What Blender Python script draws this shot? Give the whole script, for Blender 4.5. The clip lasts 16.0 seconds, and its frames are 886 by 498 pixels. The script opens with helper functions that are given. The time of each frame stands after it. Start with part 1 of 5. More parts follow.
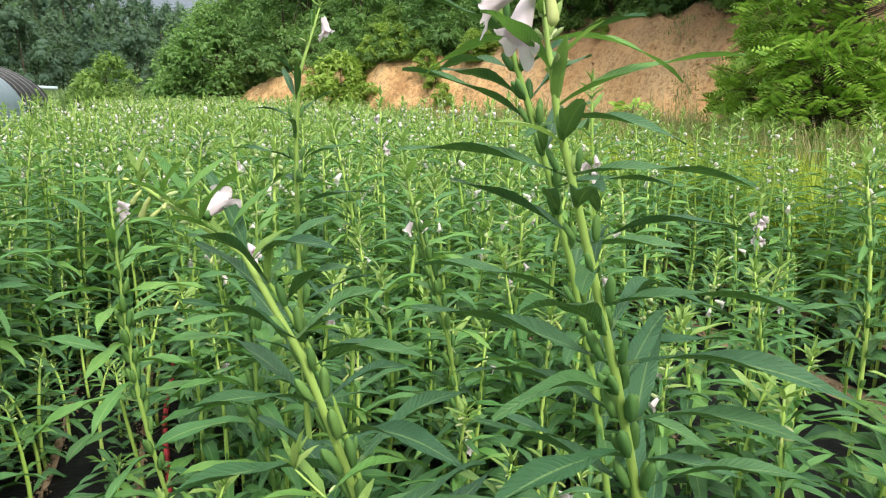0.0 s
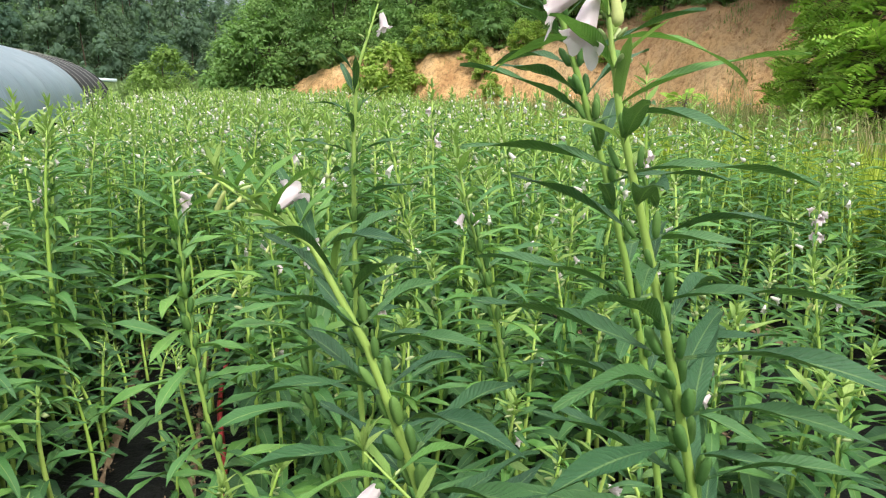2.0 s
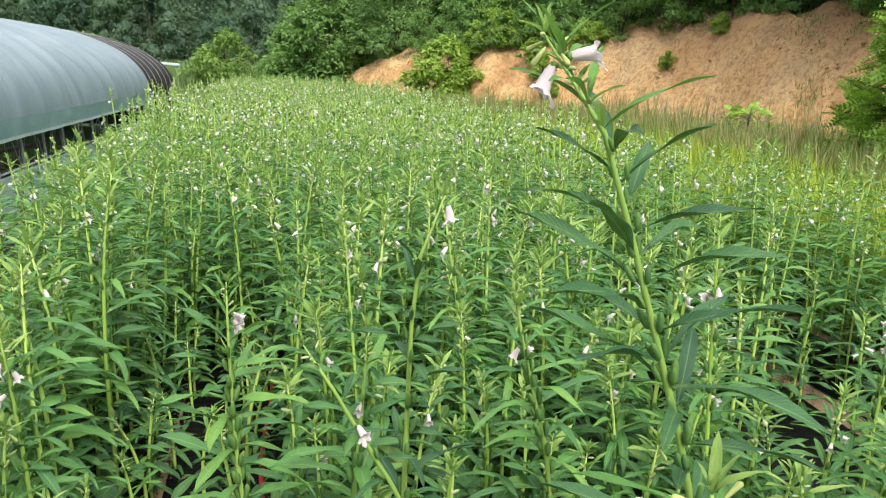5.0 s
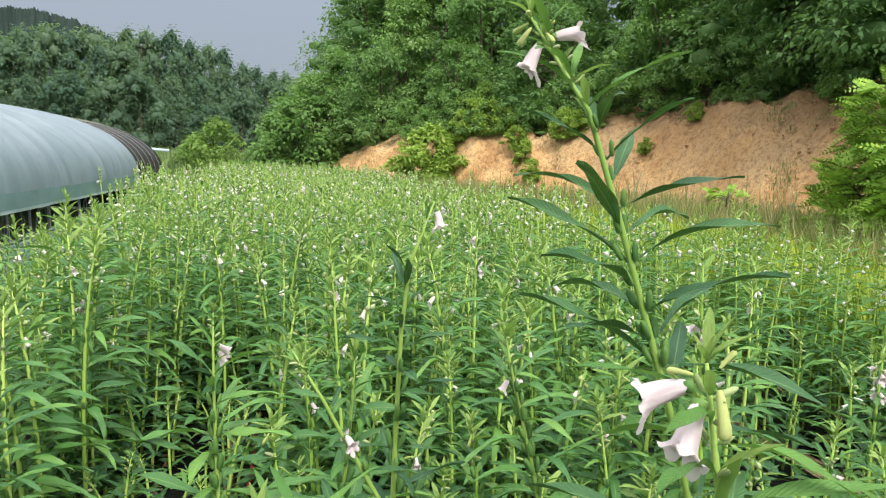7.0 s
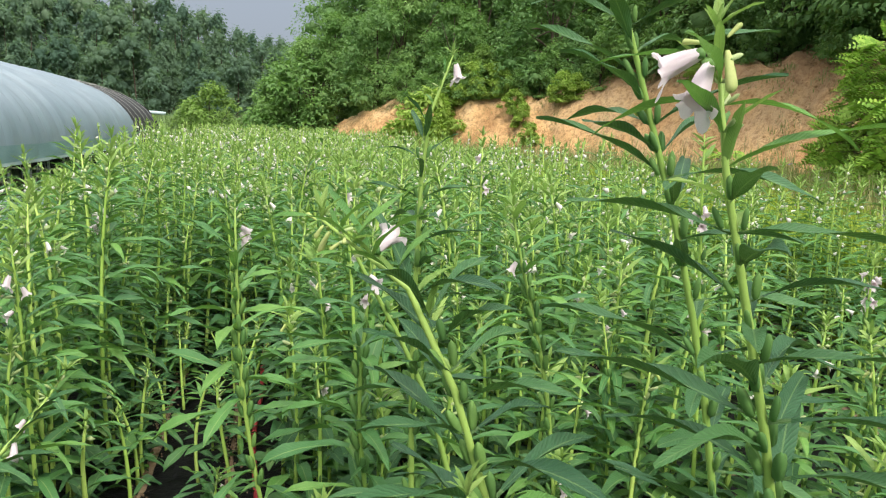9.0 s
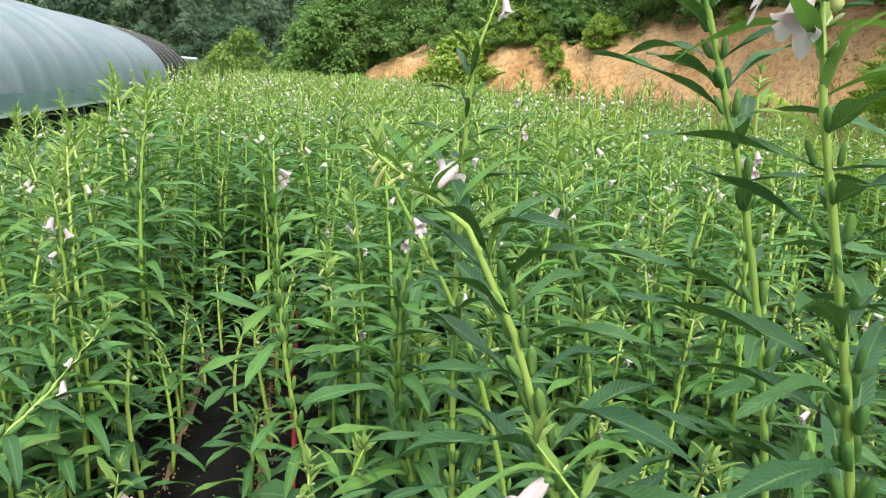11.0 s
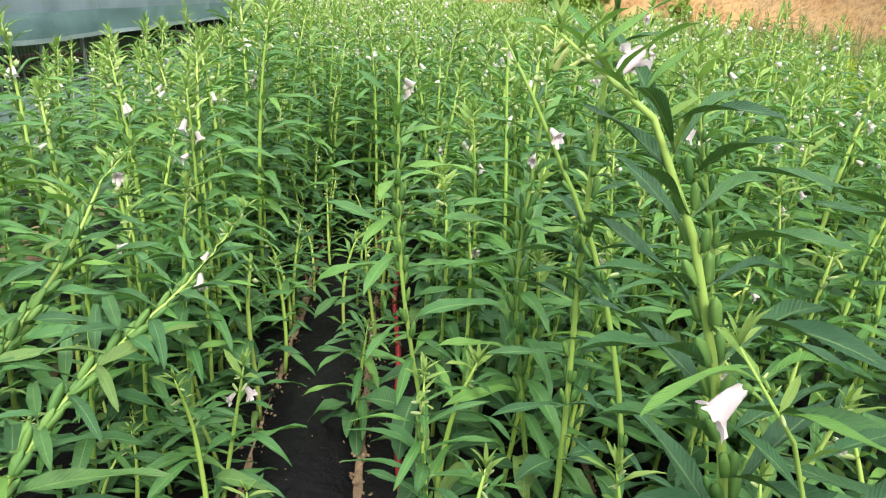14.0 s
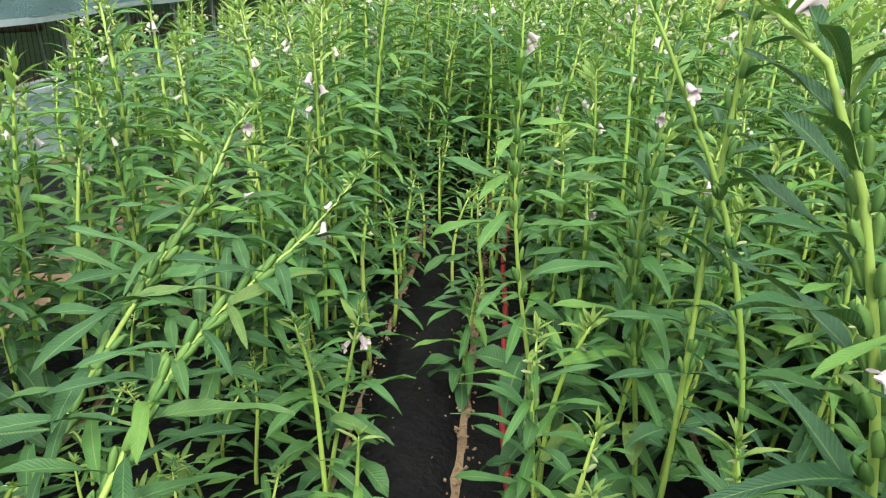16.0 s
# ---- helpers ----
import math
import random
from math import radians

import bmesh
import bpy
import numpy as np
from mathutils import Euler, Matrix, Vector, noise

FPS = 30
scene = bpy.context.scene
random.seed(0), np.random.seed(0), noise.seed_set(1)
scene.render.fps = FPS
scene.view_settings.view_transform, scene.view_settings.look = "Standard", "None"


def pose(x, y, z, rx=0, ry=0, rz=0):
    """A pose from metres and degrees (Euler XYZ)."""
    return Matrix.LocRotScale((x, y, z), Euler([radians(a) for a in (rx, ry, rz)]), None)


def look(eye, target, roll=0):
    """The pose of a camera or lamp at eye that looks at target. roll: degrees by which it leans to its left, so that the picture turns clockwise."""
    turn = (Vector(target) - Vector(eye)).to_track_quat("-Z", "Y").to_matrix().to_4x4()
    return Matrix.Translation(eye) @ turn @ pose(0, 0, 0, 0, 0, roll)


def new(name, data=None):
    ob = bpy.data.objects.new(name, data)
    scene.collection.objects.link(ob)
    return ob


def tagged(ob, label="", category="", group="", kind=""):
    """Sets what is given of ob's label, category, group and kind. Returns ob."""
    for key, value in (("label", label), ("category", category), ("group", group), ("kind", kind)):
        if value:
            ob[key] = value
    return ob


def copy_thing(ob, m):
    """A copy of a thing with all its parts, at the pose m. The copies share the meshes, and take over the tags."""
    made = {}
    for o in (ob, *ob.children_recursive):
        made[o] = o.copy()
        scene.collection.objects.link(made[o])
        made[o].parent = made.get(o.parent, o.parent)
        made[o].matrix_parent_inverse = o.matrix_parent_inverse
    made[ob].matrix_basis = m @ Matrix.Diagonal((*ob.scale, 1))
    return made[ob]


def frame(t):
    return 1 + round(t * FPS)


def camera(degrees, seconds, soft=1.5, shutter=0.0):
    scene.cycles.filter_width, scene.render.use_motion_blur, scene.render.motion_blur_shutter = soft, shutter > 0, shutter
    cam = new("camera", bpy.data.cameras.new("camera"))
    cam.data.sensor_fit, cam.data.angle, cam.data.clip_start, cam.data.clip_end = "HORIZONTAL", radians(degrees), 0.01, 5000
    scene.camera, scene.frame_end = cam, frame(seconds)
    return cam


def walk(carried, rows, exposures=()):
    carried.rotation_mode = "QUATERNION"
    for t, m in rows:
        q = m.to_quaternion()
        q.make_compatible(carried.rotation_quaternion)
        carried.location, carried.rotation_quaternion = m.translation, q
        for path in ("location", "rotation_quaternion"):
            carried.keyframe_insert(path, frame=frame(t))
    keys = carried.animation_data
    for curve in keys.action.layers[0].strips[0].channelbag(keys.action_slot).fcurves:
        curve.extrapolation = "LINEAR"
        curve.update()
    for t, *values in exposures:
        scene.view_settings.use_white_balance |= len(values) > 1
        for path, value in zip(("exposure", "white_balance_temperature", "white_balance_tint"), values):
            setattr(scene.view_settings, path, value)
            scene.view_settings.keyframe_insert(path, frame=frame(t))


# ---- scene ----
# camera: a phone held over the sesame rows, raised, lowered and turned to the furrow
cam = camera(63.3, 16.0, soft=1.2)
METRES, EYE, TILT, LEAN, TURN = 0.95, 1.3, -12.0, 0.0, 0.0
ROWS = [
    (0.0, 0.0, 0.0, 0.0, 0.0, 0.0, -0.0),
    (0.5, -0.0116, -0.0228, -0.0006, 0.73, 0.09, -0.19),
    (1.0, -0.0175, -0.0263, -0.0013, 1.47, 0.06, -0.41),
    (1.5, 0.0003, -0.0209, 0.0035, 2.67, -0.29, -0.51),
    (2.0, -0.0113, -0.0168, 0.0021, 3.7, -0.71, -0.64),
    (2.5, -0.0144, -0.0068, 0.0135, 4.62, -0.92, -0.82),
    (3.0, -0.0316, 0.0175, 0.0974, 5.49, -0.83, -1.72),
    (3.5, -0.044, 0.0347, 0.1977, 6.78, -0.88, -2.58),
    (6.0, -0.0512, 0.0357, 0.3455, 7.38, -2.29, -4.02),
    (6.5, -0.0486, 0.0323, 0.2975, 6.79, 1.94, -3.8),
    (7.0, -0.0482, 0.0261, 0.2076, 6.29, 5.09, -3.62),
    (7.5, -0.0437, 0.0186, 0.161, 6.35, 6.12, -3.57),
    (8.0, -0.0347, -0.0129, 0.0943, 6.57, 6.0, -3.38),
    (8.5, -0.0464, -0.0351, 0.039, 6.25, 4.62, -3.41),
    (9.0, -0.0641, -0.035, 0.0031, 6.03, 2.69, -3.63),
    (11.5, -0.0961, 0.0012, -0.0094, 9.08, -2.09, -4.43),
    (12.0, -0.1033, 0.0072, -0.0165, 9.73, -2.65, -4.73),
    (12.5, -0.1116, -0.0004, -0.0224, 10.88, -3.5, -5.11),
    (13.0, -0.1211, -0.0156, -0.0286, 12.41, -4.85, -5.6),
    (13.5, -0.1487, -0.0043, -0.0371, 13.88, -6.54, -6.24),
    (14.0, -0.1517, 0.008, -0.0436, 16.16, -7.89, -6.71),
    (14.5, -0.1694, -0.007, -0.0365, 18.39, -9.29, -7.04),
    (15.0, -0.1757, -0.0056, -0.0492, 21.28, -10.46, -7.51),
    (15.5, -0.1678, 0.0099, -0.0602, 23.72, -11.35, -7.4),
    (16.0, -0.1765, 0.0076, -0.06, 24.8, -11.92, -7.71),
]
walk(cam, [(t, pose(0, 0, EYE, TILT, LEAN, TURN) @ pose(METRES * x, METRES * y, METRES * z, 90 + pitch, roll, yaw)) for t, x, y, z, yaw, pitch, roll in ROWS],
     exposures=[(0.0, 0.30), (9.0, 0.24), (12.5, 0.38), (14.5, 0.49), (16.0, 0.40)])

# ---- light: a bright overcast sky with a weak wide sun ----
SUN_ELEVATION, SUN_AZIMUTH = 50.0, 152.0      # degrees; azimuth counted from +y towards +x
world = bpy.data.worlds.new("overcast_sky")
scene.world = world
world.use_nodes = True
wn = world.node_tree.nodes
wl = world.node_tree.links
background = wn["Background"]
sky = wn.new("ShaderNodeTexSky")
sky.sky_type, sky.sun_disc = "NISHITA", False
sky.sun_elevation, sky.sun_rotation = radians(SUN_ELEVATION), radians(SUN_AZIMUTH)
sky.air_density, sky.dust_density, sky.ozone_density = 1.6, 4.0, 1.0
cloud = wn.new("ShaderNodeMix")
cloud.data_type = "RGBA"
cloud.inputs[0].default_value = 0.85
# a cloud deck that is brighter overhead than at the horizon
heaven = wn.new("ShaderNodeTexCoord")
upward = wn.new("ShaderNodeSeparateXYZ")
deck = wn.new("ShaderNodeValToRGB")
wl.new(heaven.outputs["Generated"], upward.inputs[0])
wl.new(upward.outputs[2], deck.inputs[0])
for spot, tone in ((0.0, (0.100, 0.115, 0.143, 1)), (0.22, (0.120, 0.137, 0.168, 1)), (0.55, (0.46, 0.46, 0.465, 1)), (1.0, (0.95, 0.94, 0.90, 1))):
    e = deck.color_ramp.elements.new(spot) if 0 < spot < 1 else deck.color_ramp.elements[0 if spot == 0 else -1]
    e.position, e.color = spot, tone
bright = wn.new("ShaderNodeVectorMath")
bright.operation = "SCALE"
bright.inputs[3].default_value = 30.0
wl.new(deck.outputs[0], bright.inputs[0])
wl.new(bright.outputs[0], cloud.inputs[7])
wl.new(sky.outputs[0], cloud.inputs[6])
wl.new(cloud.outputs[2], background.inputs[0])
background.inputs[1].default_value = 0.10
sun = new("sun", bpy.data.lights.new("sun", "SUN"))
sun.data.energy, sun.data.angle, sun.data.color = 3.3, radians(18), (1.0, 0.96, 0.88)
sd = Vector((math.sin(radians(SUN_AZIMUTH)) * math.cos(radians(SUN_ELEVATION)), math.cos(radians(SUN_AZIMUTH)) * math.cos(radians(SUN_ELEVATION)), math.sin(radians(SUN_ELEVATION))))
sun.matrix_world = look(sd * 60, (0, 0, 0))

# ---- materials ----
def shade(name, rough=0.6, spec=0.4):
    m = bpy.data.materials.new(name)
    m.use_nodes = True
    n, l = m.node_tree.nodes, m.node_tree.links
    b = n["Principled BSDF"]
    b.inputs["Roughness"].default_value = rough
    b.inputs["Specular IOR Level"].default_value = spec
    return m, n, l, b


def ramp(n, stops):
    r = n.new("ShaderNodeValToRGB")
    e = r.color_ramp.elements
    while len(e) < len(stops):
        e.new(0.5)
    for k, (p, c) in enumerate(stops):
        e[k].position, e[k].color = p, (*c, 1)
    return r


def mathn(n, l, op, a, b=None):
    k = n.new("ShaderNodeMath")
    k.operation = op
    for i, v in enumerate((a, b)):
        if v is None:
            continue
        if isinstance(v, (int, float)):
            k.inputs[i].default_value = v
        else:
            l.new(v, k.inputs[i])
    return k.outputs[0]


def noise_tex(n, l, scale, detail=4, rough=0.6, coords="Object", stretch=None):
    c = n.new("ShaderNodeTexCoord")
    t = n.new("ShaderNodeTexNoise")
    t.inputs["Scale"].default_value, t.inputs["Detail"].default_value, t.inputs["Roughness"].default_value = scale, detail, rough
    if stretch:
        mp = n.new("ShaderNodeMapping")
        mp.inputs["Scale"].default_value = stretch
        l.new(c.outputs[coords], mp.inputs[0])
        l.new(mp.outputs[0], t.inputs[0])
    else:
        l.new(c.outputs[coords], t.inputs[0])
    return t


def mixcol(n, l, f, a, b, blend="MIX"):
    k = n.new("ShaderNodeMix")
    k.data_type, k.blend_type = "RGBA", blend
    for i, v in ((0, f), (6, a), (7, b)):
        if isinstance(v, (int, float)):
            k.inputs[i].default_value = v
        elif isinstance(v, tuple):
            k.inputs[i].default_value = (*v, 1)
        else:
            l.new(v, k.inputs[i])
    return k.outputs[2]


def bump(n, l, b, height, strength, dist):
    k = n.new("ShaderNodeBump")
    k.inputs["Strength"].default_value, k.inputs["Distance"].default_value = strength, dist
    l.new(height, k.inputs["Height"])
    l.new(k.outputs[0], b.inputs["Normal"])
    return k


def chance(n, l, share=1.0):
    """One random number for each object and each island of a joined mesh; share is what the island adds."""
    o, g = n.new("ShaderNodeObjectInfo"), n.new("ShaderNodeNewGeometry")
    return mathn(n, l, "FRACT", mathn(n, l, "ADD", mathn(n, l, "MULTIPLY", o.outputs["Random"], 1.0 if share == 1.0 else 1.0 - share), mathn(n, l, "MULTIPLY", g.outputs["Random Per Island"], share * 0.999)))


def leafy(name, stops, through_share=0.3, rough=0.55, veins=0.0, vein_color=(0.2, 0.3, 0.08), spec=0.3, share=1.0, relief=0.0):
    """Foliage: colour by leaf, blotches, ribs from the leaf's own coordinates, and light that comes through."""
    m, n, l, b = shade(name, rough, spec)
    base = ramp(n, stops)
    l.new(chance(n, l, share), base.inputs[0])
    blot = noise_tex(n, l, 14.0, 3)
    col = mixcol(n, l, mathn(n, l, "MULTIPLY", blot.outputs[0], 0.45), base.outputs[0], tuple(0.55 * c for c in stops[0][1]))
    if veins:
        uv = n.new("ShaderNodeUVMap")
        sep = n.new("ShaderNodeSeparateXYZ")
        l.new(uv.outputs[0], sep.inputs[0])
        side = mathn(n, l, "ABSOLUTE", mathn(n, l, "SUBTRACT", sep.outputs[1], 0.5))
        rib = mathn(n, l, "LESS_THAN", side, 0.035)
        wave = mathn(n, l, "SINE", mathn(n, l, "MULTIPLY", mathn(n, l, "SUBTRACT", sep.outputs[0], mathn(n, l, "MULTIPLY", side, 0.22)), 75.0))
        sharp = mathn(n, l, "POWER", mathn(n, l, "ABSOLUTE", wave), 0.5)
        stalk = mathn(n, l, "LESS_THAN", sep.outputs[0], 0.12)
        netted = noise_tex(n, l, 38.0, 3, 0.7)
        ribs = mathn(n, l, "MULTIPLY", mathn(n, l, "SUBTRACT", 1.0, sharp), mathn(n, l, "MULTIPLY", mathn(n, l, "POWER", netted.outputs[0], 2.0), 0.45))
        col = mixcol(n, l, ribs, col, vein_color)
        col = mixcol(n, l, mathn(n, l, "MULTIPLY", mathn(n, l, "MAXIMUM", rib, stalk), veins), col, vein_color)
        fine = noise_tex(n, l, 260.0, 3)
        h = mathn(n, l, "ADD", mathn(n, l, "MULTIPLY", sharp, 0.7), mathn(n, l, "ADD", mathn(n, l, "MULTIPLY", fine.outputs[0], 0.4), mathn(n, l, "MULTIPLY", netted.outputs[0], 0.8)))
        bump(n, l, b, h, 0.6, 0.0016)
    if relief:
        tufts = noise_tex(n, l, 3.2, 5, 0.75)
        bump(n, l, b, tufts.outputs[0], 1.0, relief)
    l.new(col, b.inputs["Base Color"])
    tr = n.new("ShaderNodeBsdfTranslucent")
    l.new(mixcol(n, l, 0.5, col, (0.16, 0.30, 0.03)), tr.inputs[0])
    mx = n.new("ShaderNodeMixShader")
    mx.inputs[0].default_value = through_share
    l.new(b.outputs[0], mx.inputs[1])
    l.new(tr.outputs[0], mx.inputs[2])
    l.new(mx.outputs[0], n["Material Output"].inputs[0])
    return m


BROAD = leafy("sesame_broad_leaf", [(0.0, (0.029, 0.094, 0.044)), (0.5, (0.042, 0.128, 0.050)), (1.0, (0.072, 0.185, 0.056))], 0.16, 0.48, 0.6, (0.17, 0.28, 0.10), 0.32)
LEAF = leafy("sesame_leaf", [(0.0, (0.054, 0.178, 0.058)), (0.45, (0.087, 0.250, 0.066)), (0.8, (0.130, 0.325, 0.070)), (1.0, (0.21, 0.42, 0.080))], 0.31, 0.42, 0.7, (0.26, 0.38, 0.12), 0.5)
# older low leaves, their green darkened further for shade under the crop
OLD_SHADED = leafy("sesame_old_shaded_leaf", [(0.0, (0.032, 0.100, 0.040)), (0.5, (0.047, 0.136, 0.046)), (0.9, (0.072, 0.178, 0.050)), (1.0, (0.15, 0.24, 0.06))], 0.13, 0.5, 0.6, (0.17, 0.28, 0.09), 0.3)
YOUNG = leafy("sesame_young_leaf", [(0.0, (0.26, 0.44, 0.11)), (1.0, (0.44, 0.60, 0.18))], 0.4, 0.5, 0.5)
YOUNGER = leafy("sesame_upper_leaf", [(0.0, (0.10, 0.26, 0.065)), (1.0, (0.18, 0.37, 0.08))], 0.3, 0.46, 0.3)
CREAM = leafy("sesame_closed_flower", [(0.0, (0.54, 0.64, 0.18)), (1.0, (0.70, 0.75, 0.32))], 0.3, 0.6)
POD = leafy("sesame_capsule", [(0.0, (0.11, 0.25, 0.07)), (1.0, (0.20, 0.36, 0.09))], 0.2, 0.6)
BUD = leafy("sesame_bud", [(0.0, (0.42, 0.55, 0.22)), (1.0, (0.68, 0.74, 0.42))], 0.3, 0.6)


def make_stem(name, low, high, patches):
    m, n, l, b = shade(name, 0.5, 0.35)
    c = ramp(n, [(0.0, low), (1.0, high)])
    l.new(chance(n, l), c.inputs[0])
    t = noise_tex(n, l, 30, 4)
    l.new(mixcol(n, l, mathn(n, l, "MULTIPLY", t.outputs[0], patches), c.outputs[0], (0.12, 0.24, 0.05)), b.inputs["Base Color"])
    f = noise_tex(n, l, 400, 2)
    bump(n, l, b, f.outputs[0], 0.4, 0.0008)
    return m


def make_petal(name, veil, pale):
    m, n, l, b = shade(name, 0.55, 0.25)
    t = noise_tex(n, l, 55, 3)
    c = ramp(n, [(0.3, veil), (0.7, pale)])
    l.new(t.outputs[0], c.inputs[0])
    l.new(c.outputs[0], b.inputs["Base Color"])
    s = noise_tex(n, l, 160, 2, stretch=(1, 1, 0.2))
    bump(n, l, b, s.outputs[0], 0.35, 0.001)
    tr = n.new("ShaderNodeBsdfTranslucent")
    tr.inputs[0].default_value = (*(0.97 * c for c in veil), 1)
    mx = n.new("ShaderNodeMixShader")
    mx.inputs[0].default_value = 0.42
    l.new(b.outputs[0], mx.inputs[1])
    l.new(tr.outputs[0], mx.inputs[2])
    l.new(mx.outputs[0], n["Material Output"].inputs[0])
    return m


def two_tone(name, a, b_, scale, rough=0.8, bump_d=0.01, third=None, fine=60.0, spec=0.3, bump_s=0.6):
    m, n, l, b = shade(name, rough, spec)
    t = noise_tex(n, l, scale, 6)
    stops = [(0.32, a), (0.66, b_)] if third is None else [(0.3, a), (0.52, b_), (0.72, third)]
    c = ramp(n, stops)
    l.new(t.outputs[0], c.inputs[0])
    f = noise_tex(n, l, fine, 5)
    l.new(mixcol(n, l, mathn(n, l, "MULTIPLY", f.outputs[0], 0.5), c.outputs[0], tuple(0.5 * v for v in a)), b.inputs["Base Color"])
    bump(n, l, b, mathn(n, l, "ADD", t.outputs[0], f.outputs[0]), bump_s, bump_d)
    return m


STEM, PETAL = make_stem("sesame_stem", (0.34, 0.52, 0.10), (0.52, 0.68, 0.17), 0.2), make_petal("sesame_petal", (0.88, 0.83, 0.82), (0.93, 0.92, 0.86))
PINK_PETAL = make_petal("sesame_pink_petal", (0.83, 0.70, 0.76), (0.90, 0.84, 0.85))
THICK_STEM = make_stem("sesame_thick_stem", (0.26, 0.40, 0.085), (0.38, 0.52, 0.125), 0.45)
GRASSY = two_tone("weedy_ground", (0.05, 0.09, 0.02), (0.10, 0.15, 0.04), 0.6, 0.9, 0.05, (0.13, 0.13, 0.05), 9.0)
SOIL = two_tone("dry_soil", (0.20, 0.135, 0.085), (0.32, 0.225, 0.14), 9.0, 0.95, 0.01, (0.42, 0.31, 0.20), 120.0)


def make_clay():
    """Orange clay: pale washed sand below, brown rubble and roots towards the upper, older part on the right, rills and pits."""
    m, n, l, b = shade("orange_clay", 0.95, 0.1)
    big = noise_tex(n, l, 0.55, 5, 0.65)
    tone = ramp(n, [(0.30, (0.46, 0.25, 0.11)), (0.46, (0.70, 0.44, 0.21)), (0.66, (0.80, 0.57, 0.32))])
    l.new(big.outputs[0], tone.inputs[0])
    co = n.new("ShaderNodeTexCoord")
    sep = n.new("ShaderNodeSeparateXYZ")
    l.new(co.outputs["Object"], sep.inputs[0])
    edge = noise_tex(n, l, 1.1, 5, 0.7)
    rubble = mathn(n, l, "ADD", mathn(n, l, "MULTIPLY", sep.outputs[2], 0.30), mathn(n, l, "MULTIPLY", sep.outputs[0], 0.055))
    rubble = mathn(n, l, "ADD", mathn(n, l, "SUBTRACT", rubble, 1.25), mathn(n, l, "MULTIPLY", edge.outputs[0], 1.5))
    k = mathn(n, l, "MINIMUM", mathn(n, l, "MAXIMUM", rubble, 0.0), 0.8)
    col = mixcol(n, l, k, tone.outputs[0], (0.27, 0.17, 0.10))
    spots = noise_tex(n, l, 7.0, 6, 0.75)
    pit = ramp(n, [(0.40, (1, 1, 1)), (0.52, (0, 0, 0))])
    l.new(spots.outputs[0], pit.inputs[0])
    col = mixcol(n, l, mathn(n, l, "MULTIPLY", pit.outputs[0], 0.6), col, (0.24, 0.13, 0.065))
    l.new(col, b.inputs["Base Color"])
    fine = noise_tex(n, l, 24.0, 4, 0.7)
    bump(n, l, b, mathn(n, l, "ADD", mathn(n, l, "MULTIPLY", spots.outputs[0], 1.0), mathn(n, l, "MULTIPLY", fine.outputs[0], 0.2)), 0.8, 0.12)
    return m


BANK = make_clay()
MAT = two_tone("black_mulch_film", (0.002, 0.002, 0.003), (0.004, 0.004, 0.005), 5.0, 0.5, 0.010, (0.009, 0.008, 0.008), 30.0, 0.14, 0.9)
RED = two_tone("red_hose", (0.42, 0.04, 0.05), (0.55, 0.07, 0.08), 20, 0.45, 0.001)
BARK = two_tone("bark", (0.07, 0.05, 0.035), (0.13, 0.10, 0.07), 6, 0.9, 0.02)
BLACKNET = two_tone("black_shade_net", (0.012, 0.012, 0.014), (0.022, 0.022, 0.025), 4, 0.6, 0.01, (0.05, 0.05, 0.055), 60)
PIPE = two_tone("galvanised_pipe", (0.42, 0.44, 0.45), (0.58, 0.60, 0.60), 8, 0.4, 0.001)
STALK = two_tone("grey_dry_stalk", (0.26, 0.27, 0.26), (0.42, 0.42, 0.38), 12, 0.9, 0.001)
INSIDE = two_tone("brown_clutter", (0.16, 0.10, 0.065), (0.34, 0.22, 0.14), 7, 0.9, 0.01)


